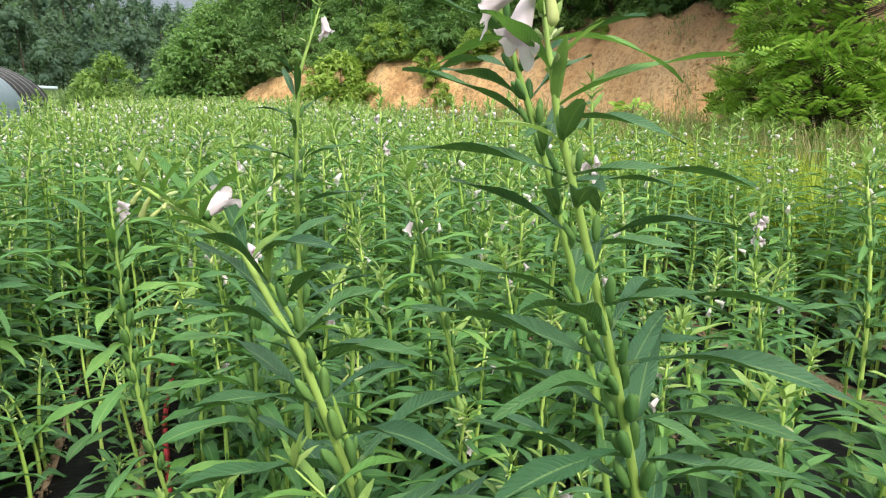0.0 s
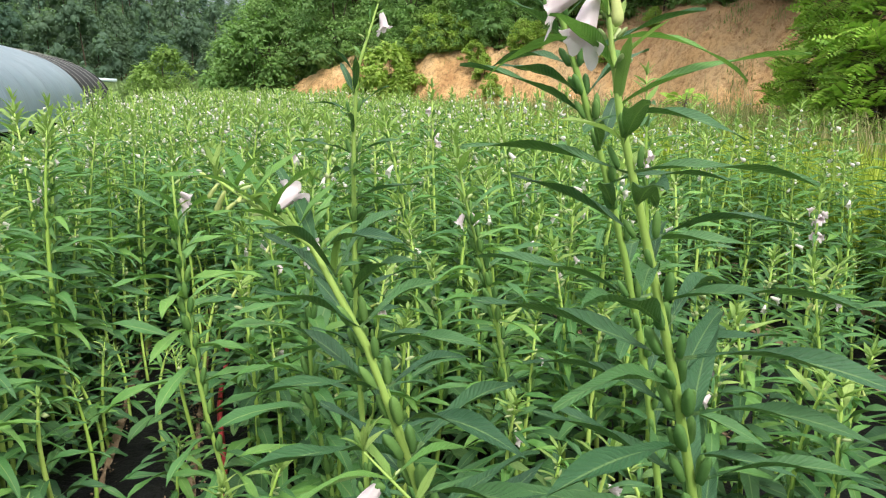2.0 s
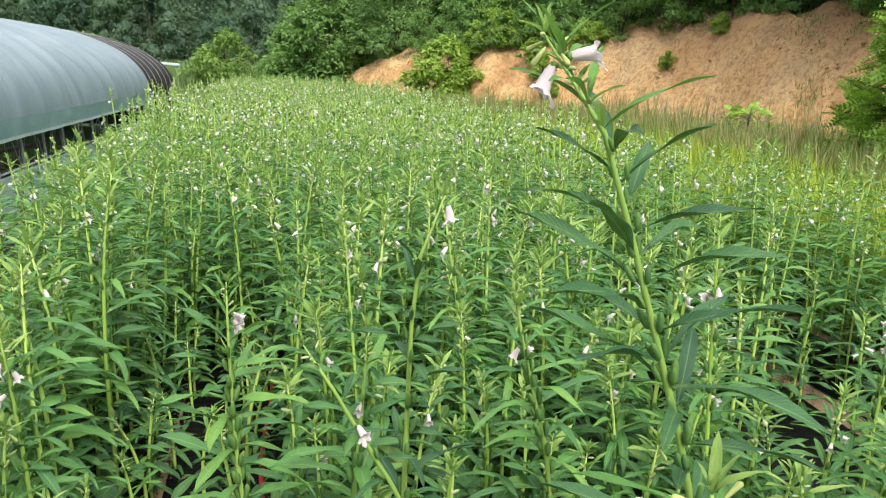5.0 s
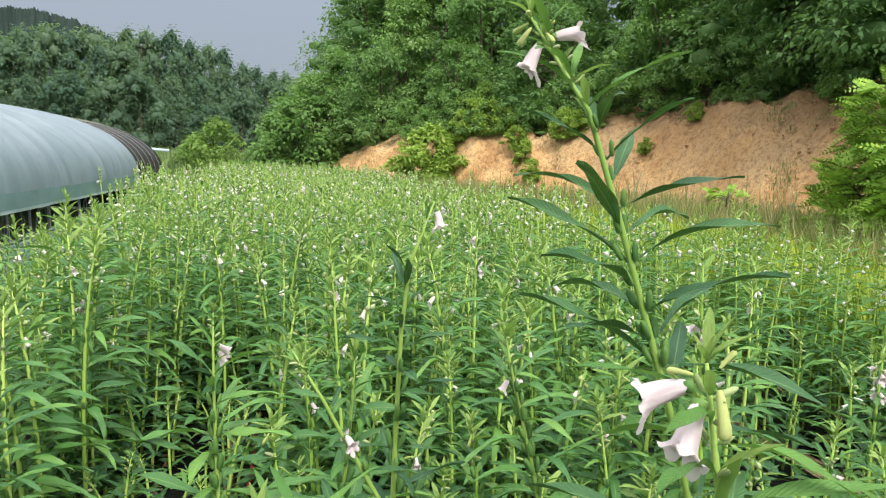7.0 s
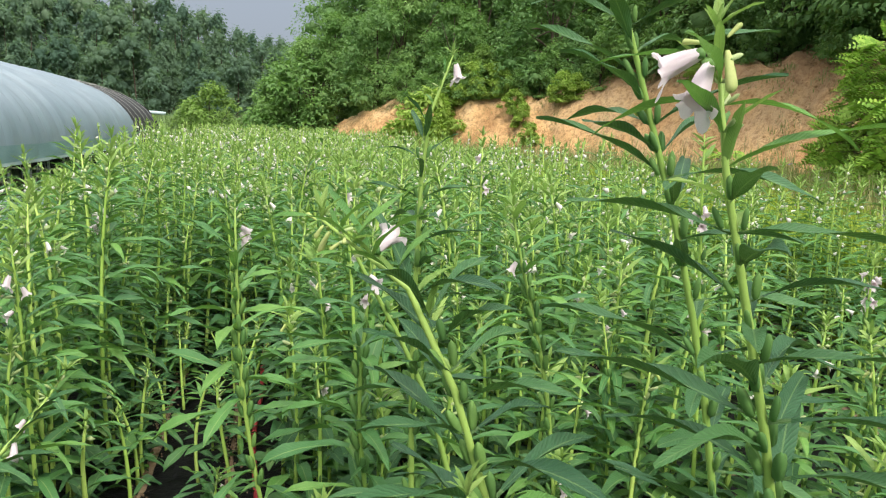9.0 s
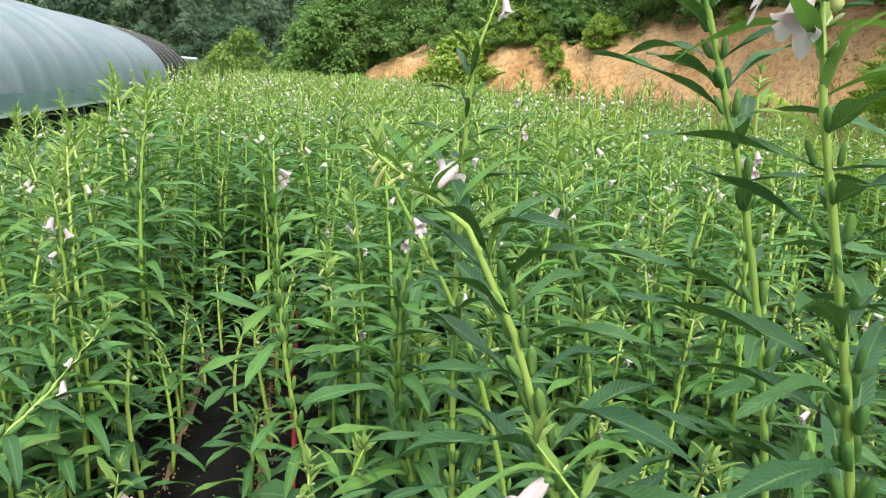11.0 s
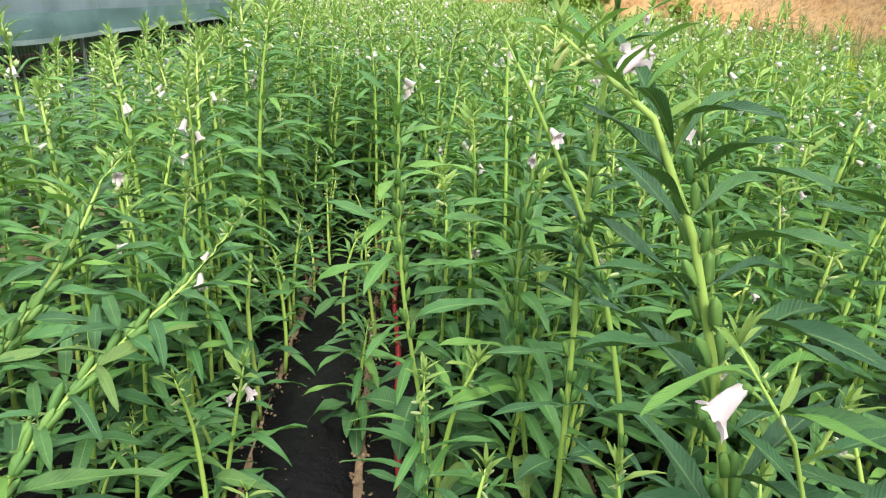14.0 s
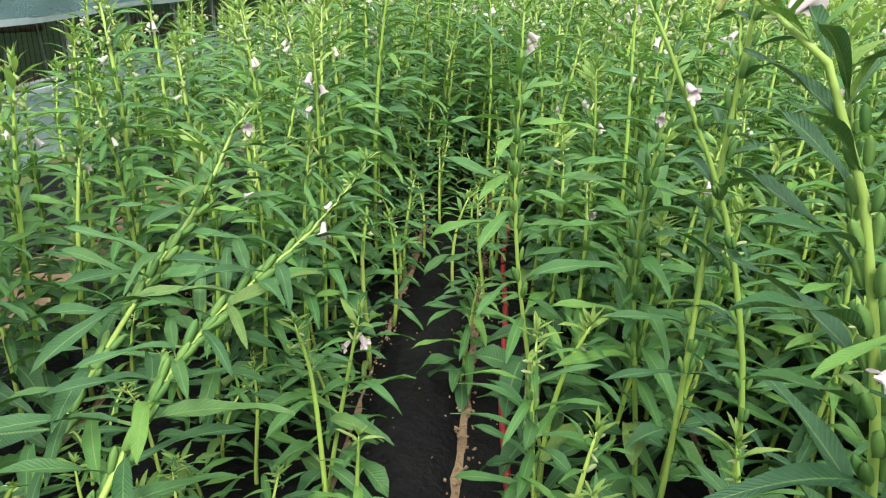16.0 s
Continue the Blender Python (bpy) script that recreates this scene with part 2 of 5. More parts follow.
def make_film():
    """Milky blue film: creases run over the hoops, dark lines paint their shade, and some light comes through."""
    m, n, l, b = shade("pale_blue_film", 0.36, 0.45)
    t = noise_tex(n, l, 2.2, 4, stretch=(1.0, 0.35, 0.35))
    c = ramp(n, [(0.3, (0.25, 0.335, 0.40)), (0.55, (0.31, 0.395, 0.46)), (0.75, (0.385, 0.465, 0.525))])
    l.new(t.outputs[0], c.inputs[0])
    turned = n.new("ShaderNodeVectorRotate")
    turned.rotation_type = "Z_AXIS"
    turned.inputs["Angle"].default_value = radians(-110)
    co = n.new("ShaderNodeTexCoord")
    l.new(co.outputs["Object"], turned.inputs[0])
    creases = []
    for scale, stretch, skew in ((1.0, (5.5, 0.35, 0.30), 0.0), (1.0, (13.0, 0.5, 0.7), 0.35)):
        mp = n.new("ShaderNodeMapping")
        mp.inputs["Scale"].default_value, mp.inputs["Rotation"].default_value = stretch, (0, 0, skew)
        l.new(turned.outputs[0], mp.inputs[0])
        w = n.new("ShaderNodeTexNoise")
        w.inputs["Scale"].default_value, w.inputs["Detail"].default_value = scale, 2.0
        l.new(mp.outputs[0], w.inputs[0])
        creases.append(mathn(n, l, "ABSOLUTE", mathn(n, l, "SUBTRACT", w.outputs[0], 0.5)))
    # thin dark lines in the colour for shade along hoops and folds
    line = mathn(n, l, "LESS_THAN", creases[0], 0.007)
    fold = mathn(n, l, "LESS_THAN", creases[1], 0.010)
    crease_shade = mathn(n, l, "ADD", mathn(n, l, "MULTIPLY", line, 0.22), mathn(n, l, "MULTIPLY", fold, 0.05))
    col = mixcol(n, l, crease_shade, c.outputs[0], (0.06, 0.09, 0.11))
    l.new(col, b.inputs["Base Color"])
    h = mathn(n, l, "ADD", mathn(n, l, "MULTIPLY", creases[0], 2.0), creases[1])
    bump(n, l, b, h, 0.22, 0.04)
    tr = n.new("ShaderNodeBsdfTranslucent")
    l.new(col, tr.inputs[0])
    mx = n.new("ShaderNodeMixShader")
    mx.inputs[0].default_value = 0.30
    l.new(b.outputs[0], mx.inputs[1])
    l.new(tr.outputs[0], mx.inputs[2])
    l.new(mx.outputs[0], n["Material Output"].inputs[0])
    return m


FILM = make_film()
SKIRT = two_tone("teal_skirt_film", (0.18, 0.31, 0.34), (0.25, 0.39, 0.42), 3, 0.45, 0.02)
# pale teal, its colour lifted for the light that comes through the skirt
LIT_SKIRT = two_tone("pale_lit_skirt_film", (0.36, 0.52, 0.53), (0.46, 0.62, 0.62), 2.5, 0.45, 0.02, (0.54, 0.69, 0.69))
FRINGE = two_tone("white_film_hem", (0.42, 0.55, 0.58), (0.55, 0.66, 0.68), 9, 0.5, 0.004)
TREE_DARK = leafy("tree_leaf_dark", [(0.0, (0.099, 0.211, 0.073)), (0.5, (0.158, 0.310, 0.099)), (1.0, (0.264, 0.436, 0.158))], 0.46, 0.6, share=0.45)
TREE_MID = leafy("tree_leaf_mid", [(0.0, (0.140, 0.281, 0.084)), (0.5, (0.224, 0.393, 0.113)), (1.0, (0.365, 0.561, 0.197))], 0.46, 0.6, share=0.45)
TREE_LIGHT = leafy("tree_leaf_light", [(0.0, (0.15, 0.27, 0.055)), (0.5, (0.22, 0.36, 0.075)), (1.0, (0.32, 0.46, 0.12))], 0.3, 0.6, share=0.45)
# distant leaves: haze painted in as a paler, bluer green
TREE_HAZED = leafy("tree_leaf_hazed", [(0.0, (0.105, 0.190, 0.140)), (0.4, (0.150, 0.245, 0.175)), (0.8, (0.205, 0.310, 0.195)), (1.0, (0.26, 0.36, 0.21))], 0.42, 0.8, share=0.2, relief=0.16, spec=0.1)
REED = leafy("grey_green_reed", [(0.0, (0.17, 0.27, 0.10)), (1.0, (0.29, 0.38, 0.17))], 0.3, 0.6)
FERNY = leafy("feathery_leaf", [(0.0, (0.19, 0.38, 0.050)), (0.5, (0.32, 0.55, 0.075)), (1.0, (0.50, 0.70, 0.12))], 0.4, 0.55)
WEED = leafy("weed_blade", [(0.0, (0.16, 0.25, 0.06)), (0.35, (0.25, 0.31, 0.09)), (0.6, (0.36, 0.32, 0.15)), (1.0, (0.46, 0.36, 0.21))], 0.25, 0.6)
YELLOW_WEED = leafy("yellow_green_weed", [(0.0, (0.264, 0.396, 0.044)), (1.0, (0.506, 0.572, 0.077))], 0.3, 0.6)
BLUE_PETAL = two_tone("blue_petal", (0.10, 0.12, 0.45), (0.2, 0.2, 0.6), 40, 0.6, 0.001)

# ---- geometry helpers ----
class Geo:
    """Vertices, triangles, one material slot a triangle, and a leaf coordinate a vertex."""

    def __init__(self):
        self.v, self.f, self.m, self.uv, self.count = [], [], [], [], 0

    def add(self, v, f, mat=0, uv=None, mx=None):
        v = np.asarray(v, float)
        if mx is not None:
            a = np.array(mx)
            v = v @ a[:3, :3].T + a[:3, 3]
        self.v.append(v)
        self.f.append(np.asarray(f, int) + self.count)
        self.m.append(np.full(len(f), mat, int))
        self.uv.append(np.zeros((len(v), 2)) if uv is None else np.asarray(uv, float))
        self.count += len(v)

    def merge(self, other, mx=None):
        v, f, m, uv = other.arrays()
        if mx is not None:
            a = np.array(mx)
            v = v @ a[:3, :3].T + a[:3, 3]
        self.v.append(v)
        self.f.append(f + self.count)
        self.m.append(m)
        self.uv.append(uv)
        self.count += len(v)

    def arrays(self):
        return np.concatenate(self.v), np.concatenate(self.f), np.concatenate(self.m), np.concatenate(self.uv)

    def mesh(self, name, mats, smooth=True):
        v, f, m, uv = self.arrays()
        me = bpy.data.meshes.new(name)
        me.vertices.add(len(v))
        me.vertices.foreach_set("co", v.ravel().astype(np.float32))
        me.loops.add(3 * len(f))
        me.loops.foreach_set("vertex_index", f.ravel().astype(np.int32))
        me.polygons.add(len(f))
        me.polygons.foreach_set("loop_start", np.arange(0, 3 * len(f), 3, dtype=np.int32))
        me.polygons.foreach_set("loop_total", np.full(len(f), 3, dtype=np.int32))
        me.polygons.foreach_set("material_index", m.astype(np.int32))
        me.polygons.foreach_set("use_smooth", np.full(len(f), smooth))
        layer = me.uv_layers.new(name="UVMap")
        layer.data.foreach_set("uv", uv[f.ravel()].ravel().astype(np.float32))
        for k in mats:
            me.materials.append(k)
        me.update(calc_edges=True)
        me.validate()
        return me


def grid_faces(rows, cols, loop=False):
    out = []
    for i in range(rows - 1):
        for j in range(cols if loop else cols - 1):
            a, b = i * cols + j, i * cols + (j + 1) % cols
            c, d = a + cols, b + cols
            out += [(a, b, d), (a, d, c)]
    return out


def tube(points, radii, n=6, caps=True):
    """A tube along points, its rings turned with the line."""
    p = [Vector(q) for q in points]
    v = []
    side = None
    for i, q in enumerate(p):
        d = (p[min(i + 1, len(p) - 1)] - p[max(i - 1, 0)]).normalized()
        if side is None:
            side = d.orthogonal().normalized()
        side = (side - d * side.dot(d)).normalized()
        other = d.cross(side)
        for k in range(n):
            a = 2 * math.pi * k / n
            v.append(q + radii[i] * (math.cos(a) * side + math.sin(a) * other))
    f = grid_faces(len(p), n, True)
    f = [(a, b, c) for a, b, c in f]
    if caps:
        v += [p[0], p[-1]]
        e = len(p) * n
        f += [((k + 1) % n, k, e) for k in range(n)]
        f += [((len(p) - 1) * n + k, (len(p) - 1) * n + (k + 1) % n, e + 1) for k in range(n)]
    return [tuple(q) for q in v], f


def leaf_shape(width, droop, fold, seg, across, seed, petiole=0.06, broad=0.35, wave=0.02, rise=0.0):
    """A leaf one metre long along +x that rises, bends down along its length and is folded along its rib."""
    r = random.Random(seed)
    v, uv = [], []
    ph = r.uniform(0, 6)
    x, z, ang = 0.0, 0.0, rise
    for i in range(seg + 1):
        s = i / seg
        if i:
            ang -= droop / seg
            x += math.cos(ang) / seg
            z += math.sin(ang) / seg
        q = max(0.0, (s - petiole) / (1 - petiole))
        w = width * (q ** broad) * (1 - q) ** 0.75 * 1.55 + 0.014
        for j in range(across):
            u = -1 + 2 * j / (across - 1)
            lift = fold * abs(u) * w + wave * math.sin(9 * s + ph + 2.2 * u) * abs(u) * (0.3 + w * 4)
            v.append((x - math.sin(ang) * lift, u * w * 0.5, z + math.cos(ang) * lift))
            uv.append((s, 0.5 + 0.5 * u))
    return v, grid_faces(seg + 1, across), uv


def pod_shape(n=8, rings=6):
    """A sesame capsule one metre long along +z: four rounded lobes and a short beak."""
    prof = [(0.0, 0.07), (0.10, 0.155), (0.40, 0.180), (0.74, 0.168), (0.91, 0.10), (1.0, 0.012)]
    v = []
    for z, rad in prof[:rings]:
        for k in range(n):
            a = 2 * math.pi * k / n
            q = rad * (1.0 if k % 2 else 0.66)
            v.append((q * math.cos(a), q * math.sin(a), z))
    return v, grid_faces(len(prof[:rings]), n, True)


def bell_shape(n=20, seed=0):
    """A sesame corolla one metre long: a swelling tube along +z, a little bent, with a lip of five rounded, turned-back lobes, the lowest longest."""
    prof = [(0.0, 0.075), (0.10, 0.125), (0.30, 0.170), (0.52, 0.205), (0.70, 0.230), (0.81, 0.28), (0.91, 0.38), (0.97, 0.48)]
    r = random.Random(seed)
    v = []
    for i, (z, rad) in enumerate(prof):
        for k in range(n):
            a = 2 * math.pi * k / n
            lobe = abs(math.cos(2.5 * a)) ** 0.5
            under = max(0.0, math.cos(a)) ** 2
            q = rad
            if i >= 5:
                q = 0.24 + (rad - 0.24) * (0.05 + 0.95 * lobe) * (1.0 + 0.12 * under) + 0.018 * (i - 4) * math.sin(11 * a + seed) / 3
            q += r.uniform(-0.006, 0.006) + (0.010 * math.sin(5 * a + i) if i < 5 else 0.025 * math.sin(3 * a + seed))
            out = (i - 4) / 3 if i >= 5 else 0.0
            curl = out * (0.06 * under - 0.09 * (1 - under) - 0.14 * (1 - lobe) + 0.05 * math.sin(7 * a + 2 * seed))
            v.append((q * math.cos(a) + 0.16 * z * z, q * math.sin(a) * 0.88, z + curl))
    f = grid_faces(len(prof), n, True)
    v.append((0, 0, 0))
    f += [((k + 1) % n, k, len(v) - 1) for k in range(n)]
    inner = len(v)                                   # the inside of the tube
    for i, (z, rad) in enumerate(prof[2:6]):
        for k in range(n):
            a = 2 * math.pi * k / n
            v.append((0.88 * rad * math.cos(a) + 0.16 * z * z, 0.76 * rad * math.sin(a), z))
    f += [(inner + c, inner + b, inner + a) for a, b, c in grid_faces(4, n, True)]
    return v, f


def egg_shape(n=6, rings=5, squash=0.4):
    v = []
    for i in range(rings):
        a = math.pi * (i + 0.001) / (rings - 1 + 0.002)
        for k in range(n):
            b = 2 * math.pi * k / n
            v.append((squash * math.sin(a) * math.cos(b), squash * math.sin(a) * math.sin(b), 0.5 - 0.5 * math.cos(a)))
    return v, grid_faces(rings, n, True)


def octa(w, z):
    """A small eight-sided grain for flowers and buds far off."""
    return [(0, 0, 0), (w, 0, z), (0, w, z), (-w, 0, z), (0, -w, z), (0, 0, 1)], [(0, 2, 1), (0, 3, 2), (0, 4, 3), (0, 1, 4), (5, 1, 2), (5, 2, 3), (5, 3, 4), (5, 4, 1)]


def single(name, shape, mats):
    g = Geo()
    g.add(shape[0], shape[1], 0, shape[2] if len(shape) > 2 else None)
    return g.mesh(name, mats)


def part(name, me, parent, label="", mx=None):
    """One mesh as a part under a thing or another part, placed in the parent's space."""
    ob = new(name, me)
    ob.parent = parent
    if mx is not None:
        ob.matrix_basis = mx
    return tagged(ob, label)


def thing(name, m, label, category, group="", kind=""):
    ob = new(name)
    ob.empty_display_size = 0.05
    ob.matrix_basis = m
    return tagged(ob, label, category, group, kind)

# ---- the lie of the land ----
ROW_U = Vector((-0.342, 0.940, 0.0))       # along the rows
ROW_V = Vector((0.940, 0.342, 0.0))        # across them, to the right


def rows_to_world(u, v, z=0.0):
    return ROW_U * u + ROW_V * v + Vector((0, 0, z))


def interp(x, xs, ys):
    return float(np.interp(x, xs, ys))


def toe(az):
    """How far the foot of the clay bank is, by the bearing in degrees to the left of +y."""
    return interp(az, (-70, -40, -26, -15, -5, 5, 12, 17, 21, 26), (11, 11.5, 13.5, 17, 21, 25, 29, 33, 38, 44))


def crest(az):
    """Height of the bank's upper edge."""
    return interp(az, (-60, -30, -24, -15, -9, -4, 5, 9, 12, 14, 17, 19, 23), (3.2, 3.3, 3.25, 3.25, 3.1, 2.75, 2.75, 2.6, 2.2, 1.6, 0.95, 0.5, 0.0))


def land(x, y):
    r, az = math.hypot(x, y), math.degrees(math.atan2(-x, y))
    d = r - toe(az)
    z = 0.0
    if -100 < az < 27 and d > 0:
        s = min(1.0, d / 3.6)
        z = crest(az) * s * s * (3 - 2 * s) + max(0.0, d - 3.6) * interp(az, (-60, 8, 15, 19), (0.30, 0.24, 0.10, 0.0))
        z = min(z, 14.0)
    if r > 62:
        z += min(4.0, (r - 62) * 0.02) * interp(az, (-180, -120, -90, 10, 24, 60, 120, 180), (0.2, 0.2, 0, 0.3, 1, 1, 0.4, 0.2))
    return z


def build_ground():
    g = Geo()
    azs = [a for a in np.arange(-180, -60, 6)] + [a for a in np.arange(-60, 60, 1.5)] + [a for a in np.arange(60, 180, 6)]
    rads = [0.4, 2, 5, 8] + list(np.arange(10, 60, 1.5)) + [65, 72, 80, 100, 130, 170, 230, 320, 500, 900, 1500, 3000]
    v, f = [(0, 0, -0.02)], []
    for r in rads:
        for a in azs:
            x, y = -r * math.sin(radians(a)), r * math.cos(radians(a))
            drop = -0.02 if r < toe(a) or a > 22 else -0.30
            v.append((x, y, land(x, y) + drop + (0.12 * noise.noise((x * 0.3, y * 0.3, 0)) if r > 14 else 0)))
    n = len(azs)
    f += [(0, 1 + (k + 1) % n, 1 + k) for k in range(n)]
    f += [(1 + a, 1 + b, 1 + c) for a, b, c in grid_faces(len(rads), n, True)]
    g.add(v, [(a, c, b) for a, b, c in f])
    return tagged(new("ground", g.mesh("ground", [GRASSY])), "weedy green and brown earth round the sesame field", "ground", kind="structure")


def build_bank():
    g = Geo()
    azs, ds = np.arange(-62, 22.6, 0.3), np.arange(-0.4, 5.4, 0.14)
    v = []
    for d in ds:
        for a in azs:
            r = toe(a) + d
            x, y = -r * math.sin(radians(a)), r * math.cos(radians(a))
            gully = noise.fractal((a * 0.55, d * 0.25, 3.0), 1.0, 2.0, 4) * 0.20
            lump = noise.fractal((x * 0.9, y * 0.9, 7.0), 0.8, 2.1, 5) * 0.22
            lump += noise.fractal((x * 3.4, y * 3.4, d * 3.4), 0.8, 2.1, 3) * 0.075
            s = min(1.0, max(0.0, d / 1.2)) * min(1.0, crest(a) / 1.2)
            v.append((x, y, land(x, y) + (gully + lump) * s + 0.02))
    g.add(v, grid_faces(len(ds), len(azs)))
    return tagged(new("bank", g.mesh("bank", [BANK])), "bare orange clay cut bank with gullies and loose lumps", "bank", kind="structure")


build_ground()
build_bank()


def strip(name, v0, v1, u0, u1, z, mat, label, step=0.12, rough_edge=0.015, thick=0.012, wave=0.006, seed=0):
    """A long sheet along the rows with uneven edges, a slight crown and its own thickness."""
    r = random.Random(seed)
    g = Geo()
    us = np.arange(u0, u1, step)
    cols = 7
    v = []
    for u in us:
        a, b = (q + (noise.noise((u * 2.5, q, s)) + 0.8 * noise.noise((u * 13.0, q, s + 7))) * rough_edge for q, s in ((v0, seed), (v1, seed + 3)))
        for j in range(cols):
            s = j / (cols - 1)
            q = rows_to_world(u, a + (b - a) * s)
            zz = z + wave * (noise.noise((q.x * 5, q.y * 5, seed)) + 0.8 * math.sin(math.pi * s))
            v.append((q.x, q.y, zz if 0 < j < cols - 1 else z - thick))
    g.add(v, [(a, c, b) for a, b, c in grid_faces(len(us), cols)])
    return tagged(new(name, g.mesh(name, [mat])), label, "mulch film" if mat is MAT else "soil", kind="structure")


# black film between the rows, with strips of bare soil where two films meet
strip("soil_strip", -3.0, 4.2, -4.5, 14, -0.004, SOIL, "dry reddish soil under the mulch films", 0.15, 0.05, 0.03, 0.008, 5)
film_bands = [(-2.62, -2.04), (-1.74, -1.27), (-1.24, -0.525), (-0.51, -0.228), (-0.203, 0.42), (0.44, 1.06), (1.08, 1.72), (1.74, 2.62), (2.80, 3.40)]
for k, (a, b) in enumerate(film_bands):
    strip("mulch_film", a, b, -4.2, 10 if k > 2 else 13, 0.018, MAT, "black plastic mulch film with scattered soil crumbs", 0.05, 0.012 if k not in (3, 4) else 0.018, 0.010, 0.010, 10 + k)


def crumbs():
    """Soil crumbs, clods and dry petals scattered on the films, thick along the seams."""
    r = random.Random(3)
    g = Geo()
    grain = octa(0.55, 0.5)
    seams = (-0.2155, -0.2155, -0.5175, -1.255, 1.73, 2.70, 0.43)
    for k in range(3400):
        u = r.uniform(0.5, 5)
        if r.random() < 0.72:
            v, s = r.choice(seams) + r.gauss(0, 0.016), r.uniform(0.004, 0.014)
        else:
            v, s = r.choice((r.uniform(-0.75, 0.0), r.uniform(1.2, 2.6))), r.uniform(0.002, 0.008)
        q = rows_to_world(u, v, 0.014 + r.uniform(0.0, 0.012))
        g.add(*grain, 0, None, pose(q.x, q.y, q.z, r.uniform(-60, 60), r.uniform(-60, 60), r.uniform(0, 360)) @ Matrix.Diagonal((s * r.uniform(0.7, 1.5), s, s, 1)))
    tagged(new("soil_crumbs", g.mesh("soil_crumbs", [SOIL], False)), "brown soil crumbs scattered on the black film", "soil", kind="stuff")


crumbs()


def build_hose():
    pts = []
    for k in range(60):
        u = 0.6 + k * 0.09
        q = rows_to_world(u, -0.105 + 0.02 * math.sin(u * 1.7) + 0.008 * math.sin(u * 6), 0.034)
        pts.append(tuple(q))
    g = Geo()
    g.add(*tube(pts, [0.0105] * len(pts), 8))
    tagged(new("hose", g.mesh("hose", [RED])), "thin red watering hose lying along the furrow", "hose")


build_hose()

# ---- the plastic tunnel greenhouse ----
def build_tunnel():
    """A tunnel beside the field: hoops, film roof, an open side vent with a skirt below, and a netted far end."""
    foot = Vector((-3.9, 2.4, 0.0))
    left = -ROW_V
    wide, high, vent, sk = 6.0, 2.23, 0.80, 0.40
    near, far, end = -9.0, 12.9, 16.6
    root = thing("greenhouse", Matrix.Identity(4), "plastic tunnel greenhouse with pale blue film and an open side vent", "greenhouse")

    def arch(s, u, bulge=0.0):
        """s runs 0..1 over the hoop from the near eave to the far one, above the vent."""
        a = math.pi * s
        ex = abs(math.cos(a)) ** 0.86 * (1 if math.cos(a) > 0 else -1)
        d = wide / 2 - (wide / 2 + bulge) * ex
        z = vent + (high - vent + bulge) * math.sin(a) ** 0.80
        return foot + ROW_U * u + left * d + Vector((0, 0, z))

    def sheet(name, u0, u1, s0, s1, mat, label, step, cols, sag, bulge, parent=root):
        g = Geo()
        us = np.arange(u0, u1 + 1e-6, step)
        v = []
        for u in us:
            for j in range(cols):
                s = s0 + (s1 - s0) * j / (cols - 1)
                hoop = abs(((u / 0.75) % 1.0) - 0.5) * 2
                w = bulge + sag * hoop ** 3 + 0.018 * noise.noise((u * 2.1, s * 3.0, 5)) + 0.016 * noise.noise((u * 7, s * 2.0, 2)) + 0.02 * noise.noise((u * 3.2 + s * 9, s * 2.0, 6))
                v.append(tuple(arch(s, u, w)))
        f = grid_faces(len(us), cols)
        g.add(v, f)
        return part(name, g.mesh(name, [mat]), parent, label)

    sheet("roof_film", near, far, 0.0, 1.0, FILM, "wrinkled pale blue greenhouse film", 0.09, 40, 0.026, 0.02)
    sheet("shade_net", far - 0.15, end, 0.0, 1.0, BLACKNET, "black shade net over the far end", 0.15, 30, 0.015, -0.03)
    # white tie lines over the net
    for u in (13.3, 13.9, 14.6, 15.2, 15.9):
        pts = [tuple(arch(s, u, 0.03)) for s in np.linspace(0, 1, 30)]
        g = Geo()
        g.add(*tube(pts, [0.005] * 30, 5))
        part("tie_line", g.mesh("tie_line", [STALK]), root, "grey tie line")

    def wall(name, z0, z1, out, mat, label, u0=near, u1=far):
        g = Geo()
        us = np.arange(u0, u1, 0.12)
        v = []
        for u in us:
            for j in range(6):
                z = z0 + (z1 - z0) * j / 5
                q = foot + ROW_U * u - left * (out + 0.02 * noise.noise((u * 3, z * 4, 1)))
                v.append((q.x, q.y, z + (0.012 * noise.noise((u * 1.1, 0, 9)) if j in (0, 5) else 0)))
        g.add(v, grid_faces(len(us), 6))
        return part(name, g.mesh(name, [mat]), root, label)

    wall("side_curtain", 0.79, 0.98, 0.075, SKIRT, "teal lower band of the roof film")
    wall("curtain_hem", 0.765, 0.80, 0.085, FRINGE, "white frayed hem")
    wall("skirt", 0.0, 0.40, 0.03, LIT_SKIRT, "pale blue skirt film along the ground")
    wall("skirt_hem", 0.385, 0.415, 0.045, FRINGE, "pale folded hem of the skirt")
    for u in np.arange(near, end + 0.1, 0.75):
        pts = [tuple(foot + ROW_U * u + Vector((0, 0, 0.0)))] + [tuple(arch(s, u, -0.09 if u > far - 0.3 else -0.04)) for s in np.linspace(0, 1, 18)] + [tuple(foot + ROW_U * u + left * wide)]
        g = Geo()
        g.add(*tube(pts, [0.016] * len(pts), 6))
        part("hoop", g.mesh("hoop", [PIPE]), root, "galvanised hoop pipe")
    for z in (0.42, 0.78):
        g = Geo()
        g.add(*tube([tuple(foot + ROW_U * u + left * 0.02 + Vector((0, 0, z))) for u in (near, 0, 8, end)], [0.014] * 4, 6))
